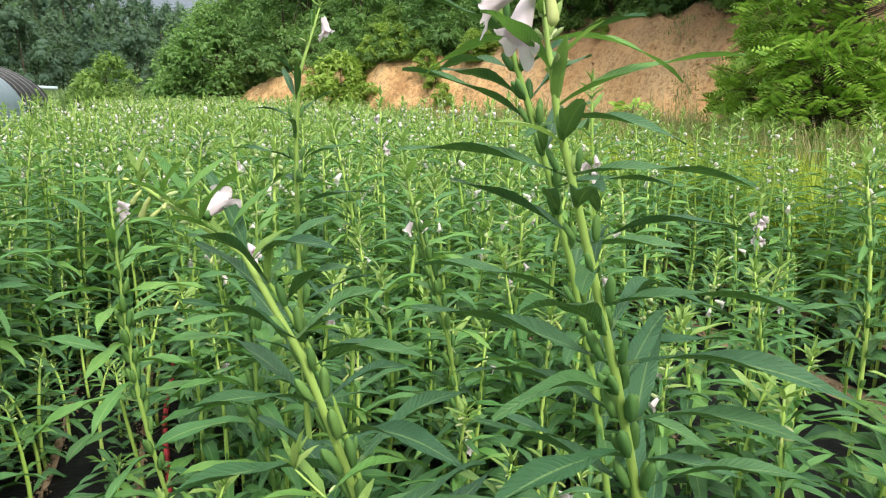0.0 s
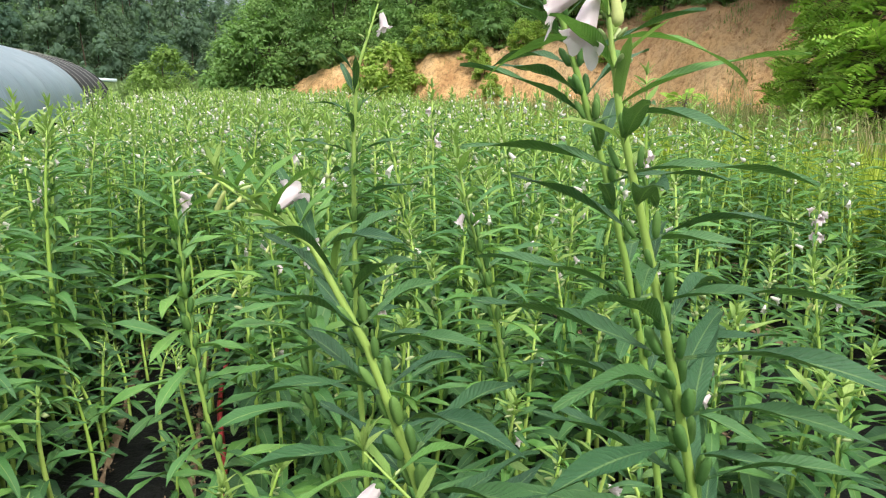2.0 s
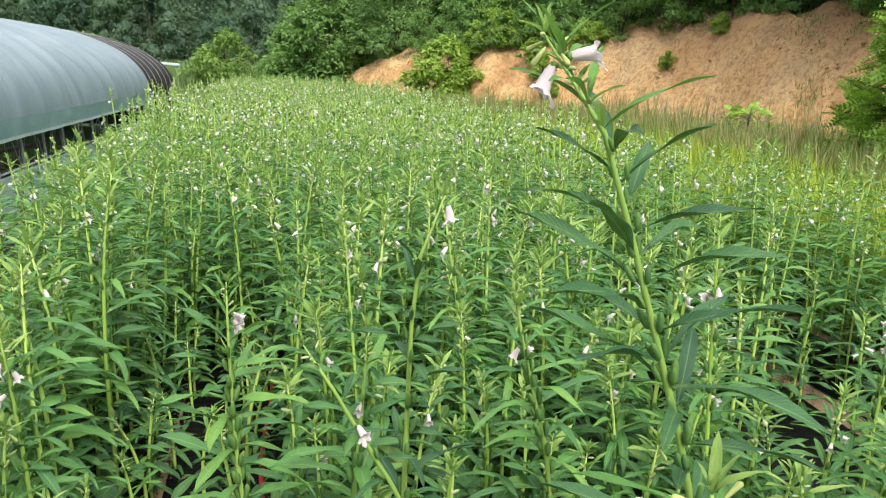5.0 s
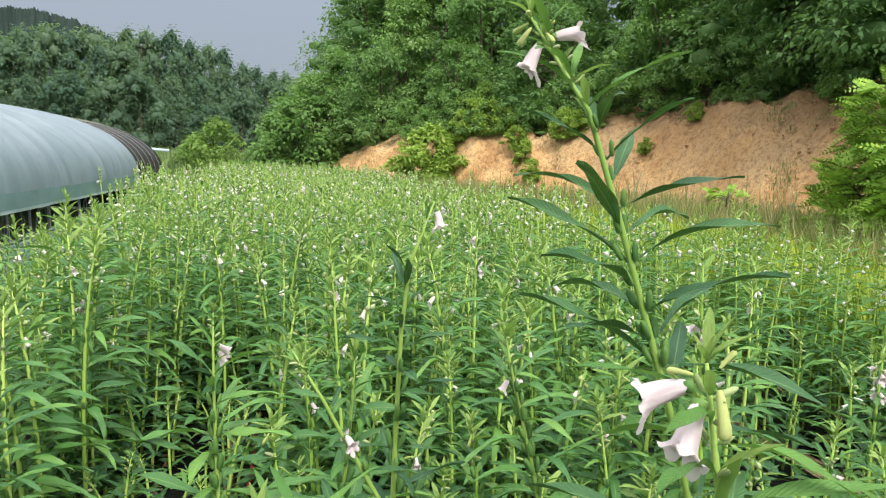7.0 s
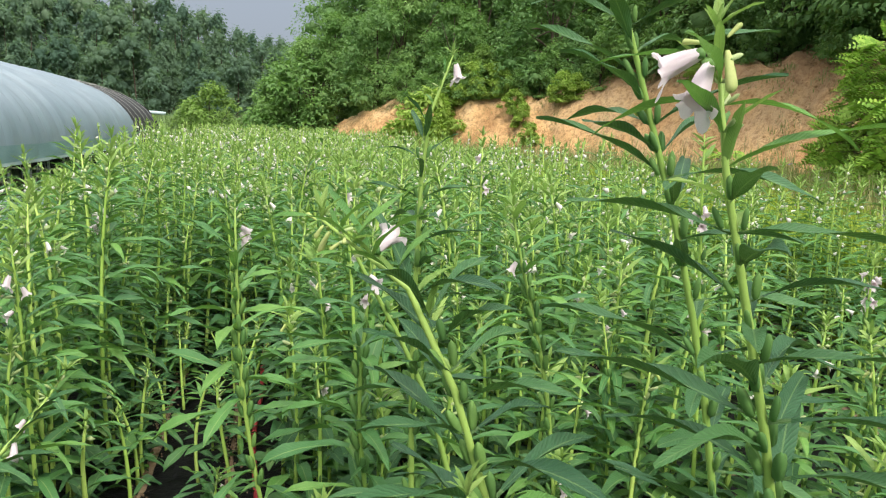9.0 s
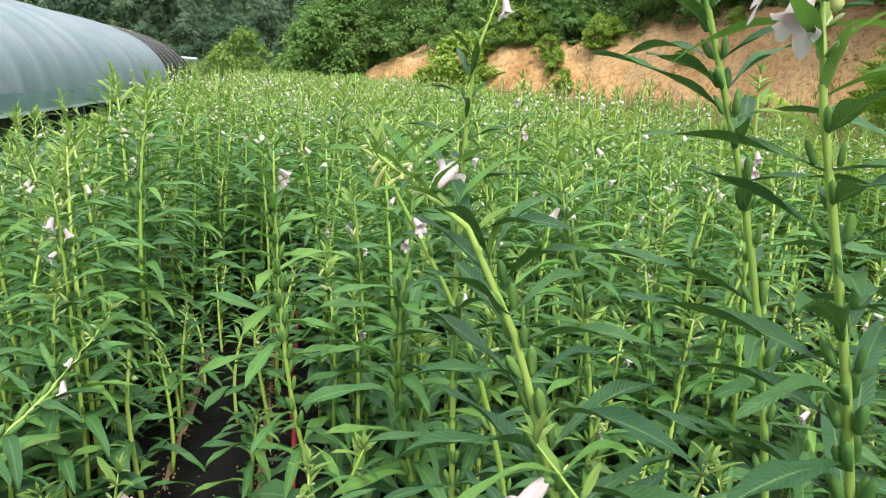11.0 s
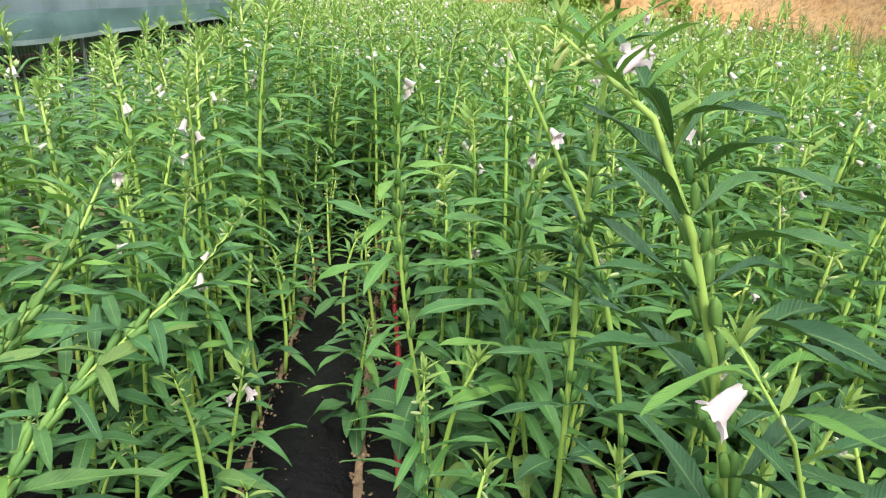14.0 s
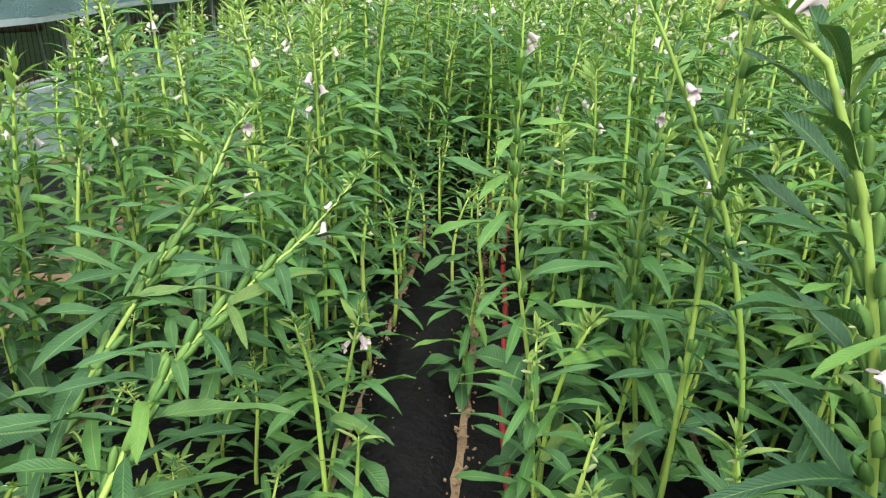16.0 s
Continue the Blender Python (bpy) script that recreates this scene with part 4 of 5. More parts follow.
# the single plants that the camera looks past
HEROES = [
    # label, points from the ground up, options
    ("tall sesame plant with large pink bell flower and fat capsules", [(0.24, 0.60, 0), (0.215, 0.58, 0.45), (0.18, 0.545, 0.85), (0.136, 0.51, 1.07), (0.093, 0.485, 1.22), (0.064, 0.475, 1.325), (0.058, 0.473, 1.382)],
     dict(seed=101, turn0=25, flowers=0, leaf_kind="hero", node_gap=0.038, leafiness=1.0, twin=0.7, bud_count=3, bud_size=0.016, tip_tilt=4, pod_to=0.93, bells=((0.984, 170, 108, 0.034), (0.978, 225, 145, 0.036)), tubes=((0.985, -60, 160, 0.027), (0.99, 170, 80, 0.014), (0.995, 20, 40, 0.013)), size=0.95, fat=0.95, tip_len=(0.115, 0.065))),
    ("tall slender sesame plant with nodding flowering tip", [(0.30, 0.98, 0), (0.27, 0.96, 0.5), (0.20, 0.93, 0.95), (0.118, 0.90, 1.25), (0.058, 0.885, 1.42), (0.028, 0.875, 1.52), (-0.005, 0.865, 1.59), (-0.055, 0.85, 1.645)],
     dict(seed=102, turn0=30, flowers=0, leaf_kind="hero", node_gap=0.047, leafiness=1.0, twin=0.5, bud_count=3, bud_size=0.018, pod_to=0.93, tip_len=(0.12, 0.06), bells=((0.972, 195, 150, 0.036), (0.978, 5, 75, 0.034)), tubes=((0.985, 200, 140, 0.022), (0.99, 150, 110, 0.020), (0.988, 40, 60, 0.018), (0.995, 260, 80, 0.018), (0.98, 300, 120, 0.018)), size=0.95, fat=0.98)),
    ("leaning sesame plant with drooping pink flower and woolly buds", [(0.0, 0.60, 0), (0.0, 0.58, 0.40), (-0.025, 0.555, 0.75), (-0.070, 0.530, 0.98), (-0.108, 0.522, 1.10), (-0.146, 0.520, 1.190), (-0.180, 0.518, 1.228), (-0.218, 0.515, 1.238)],
     dict(seed=103, flowers=0, leaf_kind="hero", node_gap=0.040, leafiness=1.05, twin=0.5, bud_count=2, bud_size=0.012, pod_from=0.30, pod_to=0.90, bells=((0.958, 70, 62, 0.031),), tubes=((0.98, 190, 150, 0.018), (0.985, 120, 100, 0.013), (0.99, 250, 125, 0.013), (0.97, 210, 120, 0.012), (0.995, 160, 60, 0.011), (0.975, 280, 95, 0.012)), size=0.86, fat=1.05, tip_len=(0.11, 0.07))),
    ("sesame side shoot with one drooping pink flower", [(0.03, 0.46, 0), (0.02, 0.45, 0.5), (0.0, 0.43, 0.86), (-0.04, 0.40, 1.025), (-0.085, 0.378, 1.09)],
     dict(seed=120, flowers=0, leaf_kind="hero", node_gap=0.060, leafiness=0.75, bells=((0.965, 200, 135, 0.030),), size=0.75, bud_count=1, bud_size=0.012, pods=False, tip_len=(0.12, 0.10), tip_tilt=8)),
    ("thin upright sesame plant with one hanging flower", [(-0.225, 1.16, 0), (-0.225, 1.15, 0.5), (-0.235, 1.14, 0.9), (-0.23, 1.13, 1.18), (-0.225, 1.13, 1.30), (-0.21, 1.13, 1.38), (-0.185, 1.13, 1.43)],
     dict(seed=104, flowers=0, leaf_kind="hero", node_gap=0.052, leafiness=0.9, twin=0.5, bud_count=1, bud_size=0.013, bells=((0.985, -20, 160, 0.030),), size=0.7, fat=1.1)),
    ("bending sesame plant with pale flower buds at its tip", [(-0.10, 1.15, 0), (-0.12, 1.15, 0.5), (-0.20, 1.12, 0.85), (-0.29, 1.08, 1.05), (-0.345, 1.06, 1.16), (-0.375, 1.05, 1.21)],
     dict(seed=105, flowers=1, leaf_kind="hero", node_gap=0.055, leafiness=0.7, size=0.65)),
    ("sesame plant with a dense pale flower spike", [(1.03, 2.30, 0), (1.03, 2.31, 0.5), (1.035, 2.32, 0.8), (1.04, 2.325, 1.0)],
     dict(seed=106, flowers=6, node_gap=0.045, size=0.85)),
    ("sesame plant with a pale pink flower spike", [(0.42, 1.75, 0), (0.40, 1.74, 0.6), (0.36, 1.72, 1.1), (0.345, 1.71, 1.33)],
     dict(seed=117, flowers=4, node_gap=0.05, size=0.75, leafiness=0.85)),
    ("upright sesame plant with bright stem beside the furrow", [(-0.54, 1.50, 0), (-0.585, 1.49, 0.2), (-0.66, 1.47, 0.62), (-0.685, 1.475, 0.95), (-0.695, 1.49, 1.155)],
     dict(seed=107, flowers=2, node_gap=0.045, leafiness=1.0, size=1.0, leaf_kind="mid", fat=1.3, twin=0.8)),
    ("lodged sesame plant leaning over with pink flowers", [(-0.90, 0.22, 0), (-0.92, 0.34, 0.28), (-0.923, 0.56, 0.539), (-0.918, 0.719, 0.664), (-0.868, 0.884, 0.753), (-0.832, 0.984, 0.819), (-0.808, 1.047, 0.888)],
     dict(seed=108, flowers=0, node_gap=0.036, size=1.0, leaf_kind="slim", fat=1.35, twin=0.9, bells=((0.90, 300, 150, 0.030), (0.93, 200, 140, 0.02)))),
    ("lodged sesame plant leaning over with pink flowers", [(-1.05, 0.28, 0), (-1.07, 0.40, 0.28), (-1.10, 0.605, 0.512), (-1.13, 0.734, 0.587), (-1.147, 0.869, 0.676), (-1.147, 1.013, 0.786), (-1.15, 1.091, 0.881), (-1.127, 1.163, 0.945)],
     dict(seed=109, flowers=0, node_gap=0.036, size=1.0, leaf_kind="slim", fat=1.35, twin=0.9, bells=((0.95, 330, 110, 0.030),))),
    ("small sesame plant at the furrow's edge with white flower", [(-0.96, 1.12, 0), (-0.94, 1.14, 0.2), (-0.90, 1.17, 0.50)],
     dict(seed=110, flowers=2, node_gap=0.045, pods=False, size=0.85)),
    ("small sesame seedling at the furrow's edge", [(-0.82, 1.02, 0), (-0.82, 1.03, 0.12), (-0.82, 1.04, 0.30)],
     dict(seed=121, flowers=0, node_gap=0.045, pods=False, size=0.6)),
    ("broad-leaved small sesame plant beside the red hose", [(-0.88, 1.72, 0), (-0.87, 1.73, 0.18), (-0.85, 1.73, 0.36)],
     dict(seed=111, flowers=1, node_gap=0.020, pods=False, size=0.85, leafiness=1.1, leaf_kind="mid", tip_len=(0.12, 0.07), tip_tilt=20)),
    ("sesame plant with pink bells along its upper stem", [(-1.25, 1.55, 0), (-1.23, 1.52, 0.4), (-1.19, 1.45, 0.8), (-1.16, 1.39, 1.03)],
     dict(seed=112, flowers=1, node_gap=0.045, size=0.85, bells=((0.93, 250, 150, 0.034), (0.90, 60, 150, 0.03)))),
    ("sesame plant with two pink bells", [(-1.62, 2.50, 0), (-1.63, 2.49, 0.5), (-1.63, 2.47, 1.08)],
     dict(seed=113, flowers=3, node_gap=0.05, size=0.85)),
    ("sesame plant with white bells and dense leaves", [(-0.44, 3.33, 0), (-0.44, 3.32, 0.5), (-0.43, 3.32, 1.05)],
     dict(seed=114, flowers=3, node_gap=0.05, size=0.85)),
    ("sesame plant with a tall straight stem and pink bell", [(-0.20, 2.60, 0), (-0.21, 2.58, 0.6), (-0.22, 2.57, 1.30)],
     dict(seed=115, flowers=3, node_gap=0.055, size=0.8)),
    ("tall sesame plant with fat capsules along its bright stem", [(-0.279, 1.345, 0), (-0.302, 1.343, 0.24), (-0.368, 1.335, 0.70), (-0.355, 1.337, 1.0), (-0.350, 1.337, 1.13)],
     dict(seed=118, flowers=1, node_gap=0.045, leafiness=1.0, size=1.05, leaf_kind="mid", fat=1.35, twin=0.9)),
    ("tall sesame plant with fat capsules along its bright stem", [(0.136, 1.569, 0), (0.066, 1.581, 0.348), (0.014, 1.588, 0.74), (-0.07, 1.595, 1.07), (-0.09, 1.60, 1.20)],
     dict(seed=119, flowers=2, node_gap=0.05, leafiness=0.95, size=0.95, fat=1.2)),
    ("tall sesame plant with narrow leaves beside the greenhouse skirt", [(-2.32, 1.616, 0), (-2.313, 1.625, 0.203), (-2.275, 1.674, 0.671), (-2.25, 1.70, 1.08)],
     dict(seed=122, flowers=1, node_gap=0.042, leafiness=1.0, size=0.7)),
    ("sesame plant with pink bells beside the greenhouse skirt", [(-2.12, 1.30, 0), (-2.12, 1.32, 0.4), (-2.13, 1.34, 0.80)],
     dict(seed=123, flowers=3, node_gap=0.045, leafiness=0.95, size=0.85)),
    ("sesame plant with a tall straight stem", [(-0.50, 1.98, 0), (-0.52, 1.95, 0.6), (-0.56, 1.92, 1.22)],
     dict(seed=116, flowers=1, node_gap=0.055, leafiness=0.85, size=0.75)),
]
for label, points, options in HEROES:
    base = Vector(points[0])
    near = math.hypot(base.x, base.y) < 0.9
    spec = sesame(points=[tuple(Vector(p) - base) for p in points], **options)
    sesame_thing(spec, Matrix.Translation(base), label, 0.0026 if "side shoot" in label else 0.0048 if near else 0.0052, "", 8, THICK_STEM if base.length < 1.7 else STEM)

# kinds of plants that are repeated over the field
VARIANTS, STATURES = [], (1.0, 0.72, 0.46)
for k in range(24):
    r = random.Random(200 + k)
    tall = STATURES[0 if k < 12 else 1 if k < 18 else 2]
    VARIANTS.append(sesame(300 + k, stem_line(r, tall, 0.10 * tall, 0.03), bud_count=2, bud_size=0.019, spikes=3 if tall > 0.9 else 1 if tall > 0.5 else 0, flowers=(1, 1, 2, 2, 1, 1, 2, 0, 2, 1, 1, 1)[k % 12] if tall > 0.9 else k % 2 if tall > 0.5 else 0, node_gap=0.040, size=0.95 if tall > 0.9 else 0.9 if tall > 0.6 else 0.78, pods=tall > 0.5, low=tall < 0.9))


def stature(height, r):
    """A kind of plant that suits a height, and its share of that kind's own height."""
    k = 0 if height > 0.86 else 1 if height > 0.58 else 2
    return (r.randrange(12), r.randrange(12, 18), r.randrange(18, 24))[k], height / STATURES[k]


ROWS_V = [-2.10, -1.80, -1.50, -1.18, -0.86, -0.66, 0.05, 0.27, 0.52, 0.80, 1.06, 1.28, 1.85, 2.2, 2.56, 2.92]
while ROWS_V[-1] < 3.4:
    ROWS_V.append(ROWS_V[-1] + 0.38)


def e_to_lodged(q):
    """How far a place is, in plan, from the two lodged plants and the bare film between them."""
    a, b = Vector((-1.0, 0.35)), Vector((-0.95, 1.05))
    s = max(0.0, min(1.0, (q.xy - a).dot(b - a) / (b - a).length_squared))
    return (q.xy - a.lerp(b, s)).length


def sow():
    """Where the field's plants stand: (place, turn, height, distance, kind)."""
    r = random.Random(11)
    out = []
    for v in ROWS_V + [-0.40, -0.25, 1.6]:
        gap = v in (-0.40, -0.25, 1.6)              # the furrows, overgrown farther on
        u = (3.6 if v < 0 else 4.5) if gap else -4.0
        while u < 46:
            u += r.uniform(0.12, 0.19) * (0.86 if v > 0 and u < 5 else 1.0) * (1.0 if u < 12 else 1.35)
            q = rows_to_world(u, v + r.gauss(0, 0.05 + min(0.12, 0.008 * max(0, u))))
            d, az = q.length, math.degrees(math.atan2(-q.x, q.y))
            if (d > 4.6 and (az < -34 or az > 52)) or d > toe(az) - interp(az, (-26, -20, -14, -8, 6, 14), (7.4, 7.2, 6.4, 4.0, 2.0, 0.8)):
                continue
            if 1.8 < v < 2.6 and u < 3.3 and r.random() < 0.8:
                continue
            if v < -0.6 and u > -0.3 and e_to_lodged(q) < 0.30 and r.random() < 0.85:
                continue
            if v < -1.4 and u < 7 and r.random() < (0.78 if v < -1.9 else 0.5 if v < -1.7 else 0.2):
                continue
            e = math.hypot(q.x + 0.08, q.y - 0.02)
            # out of view, plants stand closer in, added to shade the near crop
            if e < (0.80 if -45 < az < 75 else 0.36) or any((Vector(h[1][0]) - q).length < 0.09 for h in HEROES):
                continue
            height = min(1.30, max(0.66, r.gauss(1.0 if d < 4 else 1.03, 0.12)))
            if e < 2.1 and -45 < az < 75:
                height = min(height, max(0.34, interp(e, (0.8, 1.3, 2.1), (0.58, 0.66, 1.0)) + r.uniform(-0.12, 0.05)))
            if e < 0.8:
                height = min(height, 0.92)
            if v < -1.3 and u < 10:
                height = min(height, interp(v, (-2.1, -1.3), (0.80, 1.0)) + r.uniform(-0.10, 0.06))
            kind, share = stature(height, r)
            out.append((q, r.uniform(0, 360), share, d, kind))
    for v in (-1.08, -0.95, -0.80, -0.66):           # low growth between the lodged plants
        u = 0.5
        while u < 1.75:
            u += r.uniform(0.13, 0.26)
            q = rows_to_world(u, v + r.gauss(0, 0.04))
            kind, share = stature(r.uniform(0.15, 0.34), r)
            out.append((q, r.uniform(0, 360), share, q.length, kind))
    for v, lo, hi in ((-0.55, 0.28, 0.62), (-0.17, 0.28, 0.55), (-0.46, 0.2, 0.42), (-0.27, 0.2, 0.42), (1.5, 0.25, 0.5), (2.45, 0.35, 0.75)):
        u = 2.35 if v in (-0.46, -0.27) else 2.2 if v == -0.17 else 0.9
        while u < 8:
            u += r.uniform(0.16, 0.42)
            q = rows_to_world(u, v + r.gauss(0, 0.025))
            if math.hypot(q.x + 0.08, q.y - 0.02) > 0.9:
                kind, share = stature(r.uniform(lo, hi), r)
                out.append((q, r.uniform(0, 360), share, q.length, kind))
    return out


PLANTS = sow()
PLANTS.sort(key=lambda p: p[3] + (0 if -34 < math.degrees(math.atan2(-p[0].x, p[0].y)) < 66 else 6))
NEAR, MIDDLE = 66, 280
near_roots, mid_roots = {}, {}
for k, (q, turn, height, d, kind) in enumerate(PLANTS[:MIDDLE]):
    m = pose(q.x, q.y, q.z, 0, 0, turn)
    grow = Matrix.Diagonal((0.5 + 0.5 * height, 0.5 + 0.5 * height, height, 1))
    label = SESAME_LABELS[any(i[0] == "flower" for i in VARIANTS[kind][2])]
    if k < NEAR:
        if kind not in near_roots:
            near_roots[kind] = sesame_thing(VARIANTS[kind], m @ grow, label)
        else:
            copy = copy_thing(near_roots[kind], m)
            copy.matrix_basis = m @ grow
    else:
        if kind not in mid_roots:
            root = thing("sesame_plant", m @ grow, label, "sesame plant", "sesame plants in rows")
            stem, green, heads = sesame_joined(VARIANTS[kind])
            part("stem", stem.mesh("stem", [STEM]), root)
            tagged(part("foliage", green.mesh("foliage", [LEAF, YOUNG, OLD_SHADED, POD, BUD]), root, "narrow green leaves and capsules"), kind="stuff")
            for _, shape, n, mx in heads:
                part("flower", BELL_LESS[n], root, "pale pink flower bell", mx)
            mid_roots[kind] = root
        else:
            copy = copy_thing(mid_roots[kind], m)
            copy.matrix_basis = m @ grow


def field_stuff(name, some, level, label):
    kinds = [sesame_far(s, level).arrays() for s in VARIANTS]
    g = Geo()
    for q, turn, height, d, kind in some:
        v, f, m, uv = kinds[kind]
        a = np.array(pose(q.x, q.y, q.z, 0, 0, turn) @ Matrix.Diagonal((1, 1, height, 1)))
        g.v.append(v @ a[:3, :3].T + a[:3, 3])
        g.f.append(f + g.count)
        g.m.append(m)
        g.uv.append(uv)
        g.count += len(v)
    return tagged(new(name, g.mesh(name, ALL_MATS)), label, "sesame field", kind="stuff")


rest = PLANTS[MIDDLE:]
AHEAD = lambda p: -34 < math.degrees(math.atan2(-p[0].x, p[0].y)) < 66
field_stuff("sesame_field", [p for p in rest if p[3] < 6.5 and AHEAD(p)], 0, "dense flowering sesame crop standing in rows")
field_stuff("sesame_field", [p for p in rest if p[3] >= 6.5 or not AHEAD(p)], 1, "distant flowering sesame crop reaching the clay bank, with unseen rows behind the camera")

# ---- trees, shrubs and weeds ----
def crown(seed, height, spread, leaves, leaf, base=0.25, layers=False, lumps=14, calm=1.0, core=1.05, flat=0.55, fine=False):
    """Leaves over a crown of many flattened boughs: uneven, with gaps between the boughs; leaf is a leaf's length."""
    r = random.Random(seed)
    balls = []
    for k in range(lumps):
        s = r.uniform(0, 1)
        z = height * (base + (0.96 - base) * s)
        wide = spread * (math.sin(math.pi * min(0.97, 0.22 + 0.75 * s)) ** 0.7 if not layers else (1.05 - 0.85 * s))
        a, d = r.uniform(0, 6.28), wide * r.uniform(0.25, 0.95) ** 0.8
        balls.append((d * math.cos(a), d * math.sin(a), z, spread * r.uniform(0.16, 0.34) * (1.0 - 0.25 * s)))
    balls.append((0, 0, height * 0.90, spread * 0.3))
    g = Geo()
    for x, y, z, rad in balls:
        v, f = egg_shape(7, 5, 0.5) if fine else egg_shape(5, 4, 0.5)
        lump = [(px * (1 + 0.35 * noise.noise((px * 3 + x, py * 3 + y, pz * 3))), py * (1 + 0.35 * noise.noise((px * 3, py * 3 + y, pz * 3 + z))), pz - 0.5) for px, py, pz in v]
        g.add(lump, f, 0, None, Matrix.Translation((x, y, max(z, rad * 0.4) - 0.15 * rad)) @ Matrix.Diagonal((rad * core, rad * core, rad * core * 1.2 * flat, 1)))
    weights = np.cumsum([b[3] ** 2 for b in balls])
    weights /= weights[-1]
    shape, faces = np.array([(0.0, 0.22, 0.0), (0.10, -0.36, 0.02), (0.92, 0.06, -0.08)]), [(0, 1, 2)]
    for k in range(leaves):
        x, y, z, rad = balls[min(len(balls) - 1, int(np.searchsorted(weights, r.random())))]
        a, b = r.uniform(0, 6.28), math.asin(r.uniform(-0.55, 1))
        d = rad * r.uniform(0.55, 1.06 if fine else 1.18)
        px, py, pz = x + d * math.cos(a) * math.cos(b), y + d * math.sin(a) * math.cos(b), z + d * math.sin(b) * 1.35 * flat - 0.22 * rad * math.cos(b) ** 2
        s = leaf * r.uniform(0.6, 1.4)
        g.add(shape, faces, 0, None, pose(px, py, max(0.1, pz), 0, 0, math.degrees(a) + r.uniform(-70, 70) * calm) @ pose(0, 0, 0, r.uniform(-50, 50) * calm, 36 - 46 * math.sin(b) + r.uniform(-35, 35) * calm, 0) @ Matrix.Scale(s, 4))
    return g, balls


def trunk_geo(seed, height, balls, rad):
    r = random.Random(seed)
    g = Geo()
    line = [(0.06 * height * 0.3 * math.sin(2 * k / 5 + seed), 0.06 * height * 0.3 * math.cos(3 * k / 5), height * 0.85 * k / 5 - 0.2) for k in range(6)]
    g.add(*tube(line, [rad * (1 - 0.16 * k) for k in range(6)], 7))
    for x, y, z, q in balls[:8]:
        s = r.uniform(0.25, 0.6)
        k = min(4, int(s * 5))
        a = Vector(line[k])
        b = Vector((x, y, z))
        g.add(*tube([tuple(a), tuple((a + b) / 2 + Vector((0, 0, 0.1))), tuple(b)], [rad * 0.4, rad * 0.25, rad * 0.1], 5))
    return g


TREE_KINDS = {}
SHRUBBY = leafy("shrub_leaf", [(0.0, (0.26, 0.41, 0.07)), (0.5, (0.36, 0.52, 0.09)), (1.0, (0.46, 0.60, 0.14))], 0.45, 0.6)


def make_tree_kind(key, seed, height, spread, leaves, leaf, mat, base=0.25, layers=False, lumps=14, trunk=0.14, calm=0.9, core=0.98, flat=0.55, fine=False):
    g, balls = crown(seed, height, spread, leaves, leaf, base, layers, lumps, calm, core, flat, fine)
    TREE_KINDS[key] = (g.mesh("crown", [mat]), trunk_geo(seed, height, balls, trunk).mesh("trunk", [BARK]))


make_tree_kind("dark_a", 1, 7.0, 3.0, 8800, 0.185, TREE_DARK, 0.06, False, 52, calm=0.8, core=0.9)
make_tree_kind("dark_b", 2, 8.5, 3.0, 9000, 0.185, TREE_DARK, 0.06, True, 60, calm=0.8, core=0.9)
make_tree_kind("mid_a", 3, 6.0, 2.8, 8600, 0.175, TREE_MID, 0.04, False, 48, calm=0.8, core=0.9)
make_tree_kind("mid_b", 4, 7.5, 2.8, 8800, 0.175, TREE_MID, 0.05, True, 58, calm=0.8, core=0.9)
make_tree_kind("leafy_dark", 12, 7.5, 3.0, 12000, 0.135, TREE_DARK, 0.05, False, 60, calm=0.9, core=0.9)
make_tree_kind("bush_mid", 5, 3.2, 2.0, 3300, 0.18, TREE_MID, 0.05, False, 26, 0.06, core=0.9)
make_tree_kind("bush_light", 6, 3.4, 2.0, 4000, 0.17, TREE_LIGHT, 0.05, False, 26, 0.06, core=0.85)
make_tree_kind("shrub", 7, 1.5, 0.85, 4200, 0.12, SHRUBBY, 0.02, False, 26, 0.03, 1.0, 0.7)
make_tree_kind("far_a", 8, 11.0, 4.0, 3400, 0.36, TREE_HAZED, 0.0, False, 70, calm=0.7, core=1.12, flat=0.8, fine=True)
make_tree_kind("far_b", 9, 13.0, 3.2, 3400, 0.36, TREE_HAZED, 0.0, True, 76, calm=0.7, core=1.1, flat=0.95, fine=True)

TREE_LABELS = {"dark_a": "dark green broadleaf tree on the slope above the bank", "dark_b": "dark green tree with layered boughs on the hillside", "mid_a": "rounded green broadleaf tree above the clay bank",
               "mid_b": "green tree with layered boughs above the bank", "leafy_dark": "dark small-leaved tree on the slope by the clay bank", "bush_mid": "dense green bush at the bank's edge", "bush_light": "pale green leafy bush at the field's end",
               "shrub": "small bright green shrub on the clay bank", "far_a": "distant rounded tree in the wood, tinted pale for haze", "far_b": "distant tall slender tree in the wood, tinted pale for haze"}
PLACED = {}


def plant_tree(key, az, dist, turn, size, sink=0.1, tall=1.0):
    x, y = -dist * math.sin(radians(az)), dist * math.cos(radians(az))
    m = pose(x, y, land(x, y) - sink, 0, 0, turn)
    s = Matrix.Diagonal((size, size, size * tall, 1))
    if key not in PLACED:
        name = "shrub" if key == "shrub" else "bush" if "bush" in key else "tree"
        root = thing(name, m @ s, TREE_LABELS[key], name, "wood on the hillside" if name == "tree" else "bushes by the bank")
        part("crown", TREE_KINDS[key][0], root)
        part("trunk", TREE_KINDS[key][1], root)
        PLACED[key] = root
    else:
        c = copy_thing(PLACED[key], m)
        c.matrix_basis = m @ s


rt = random.Random(21)
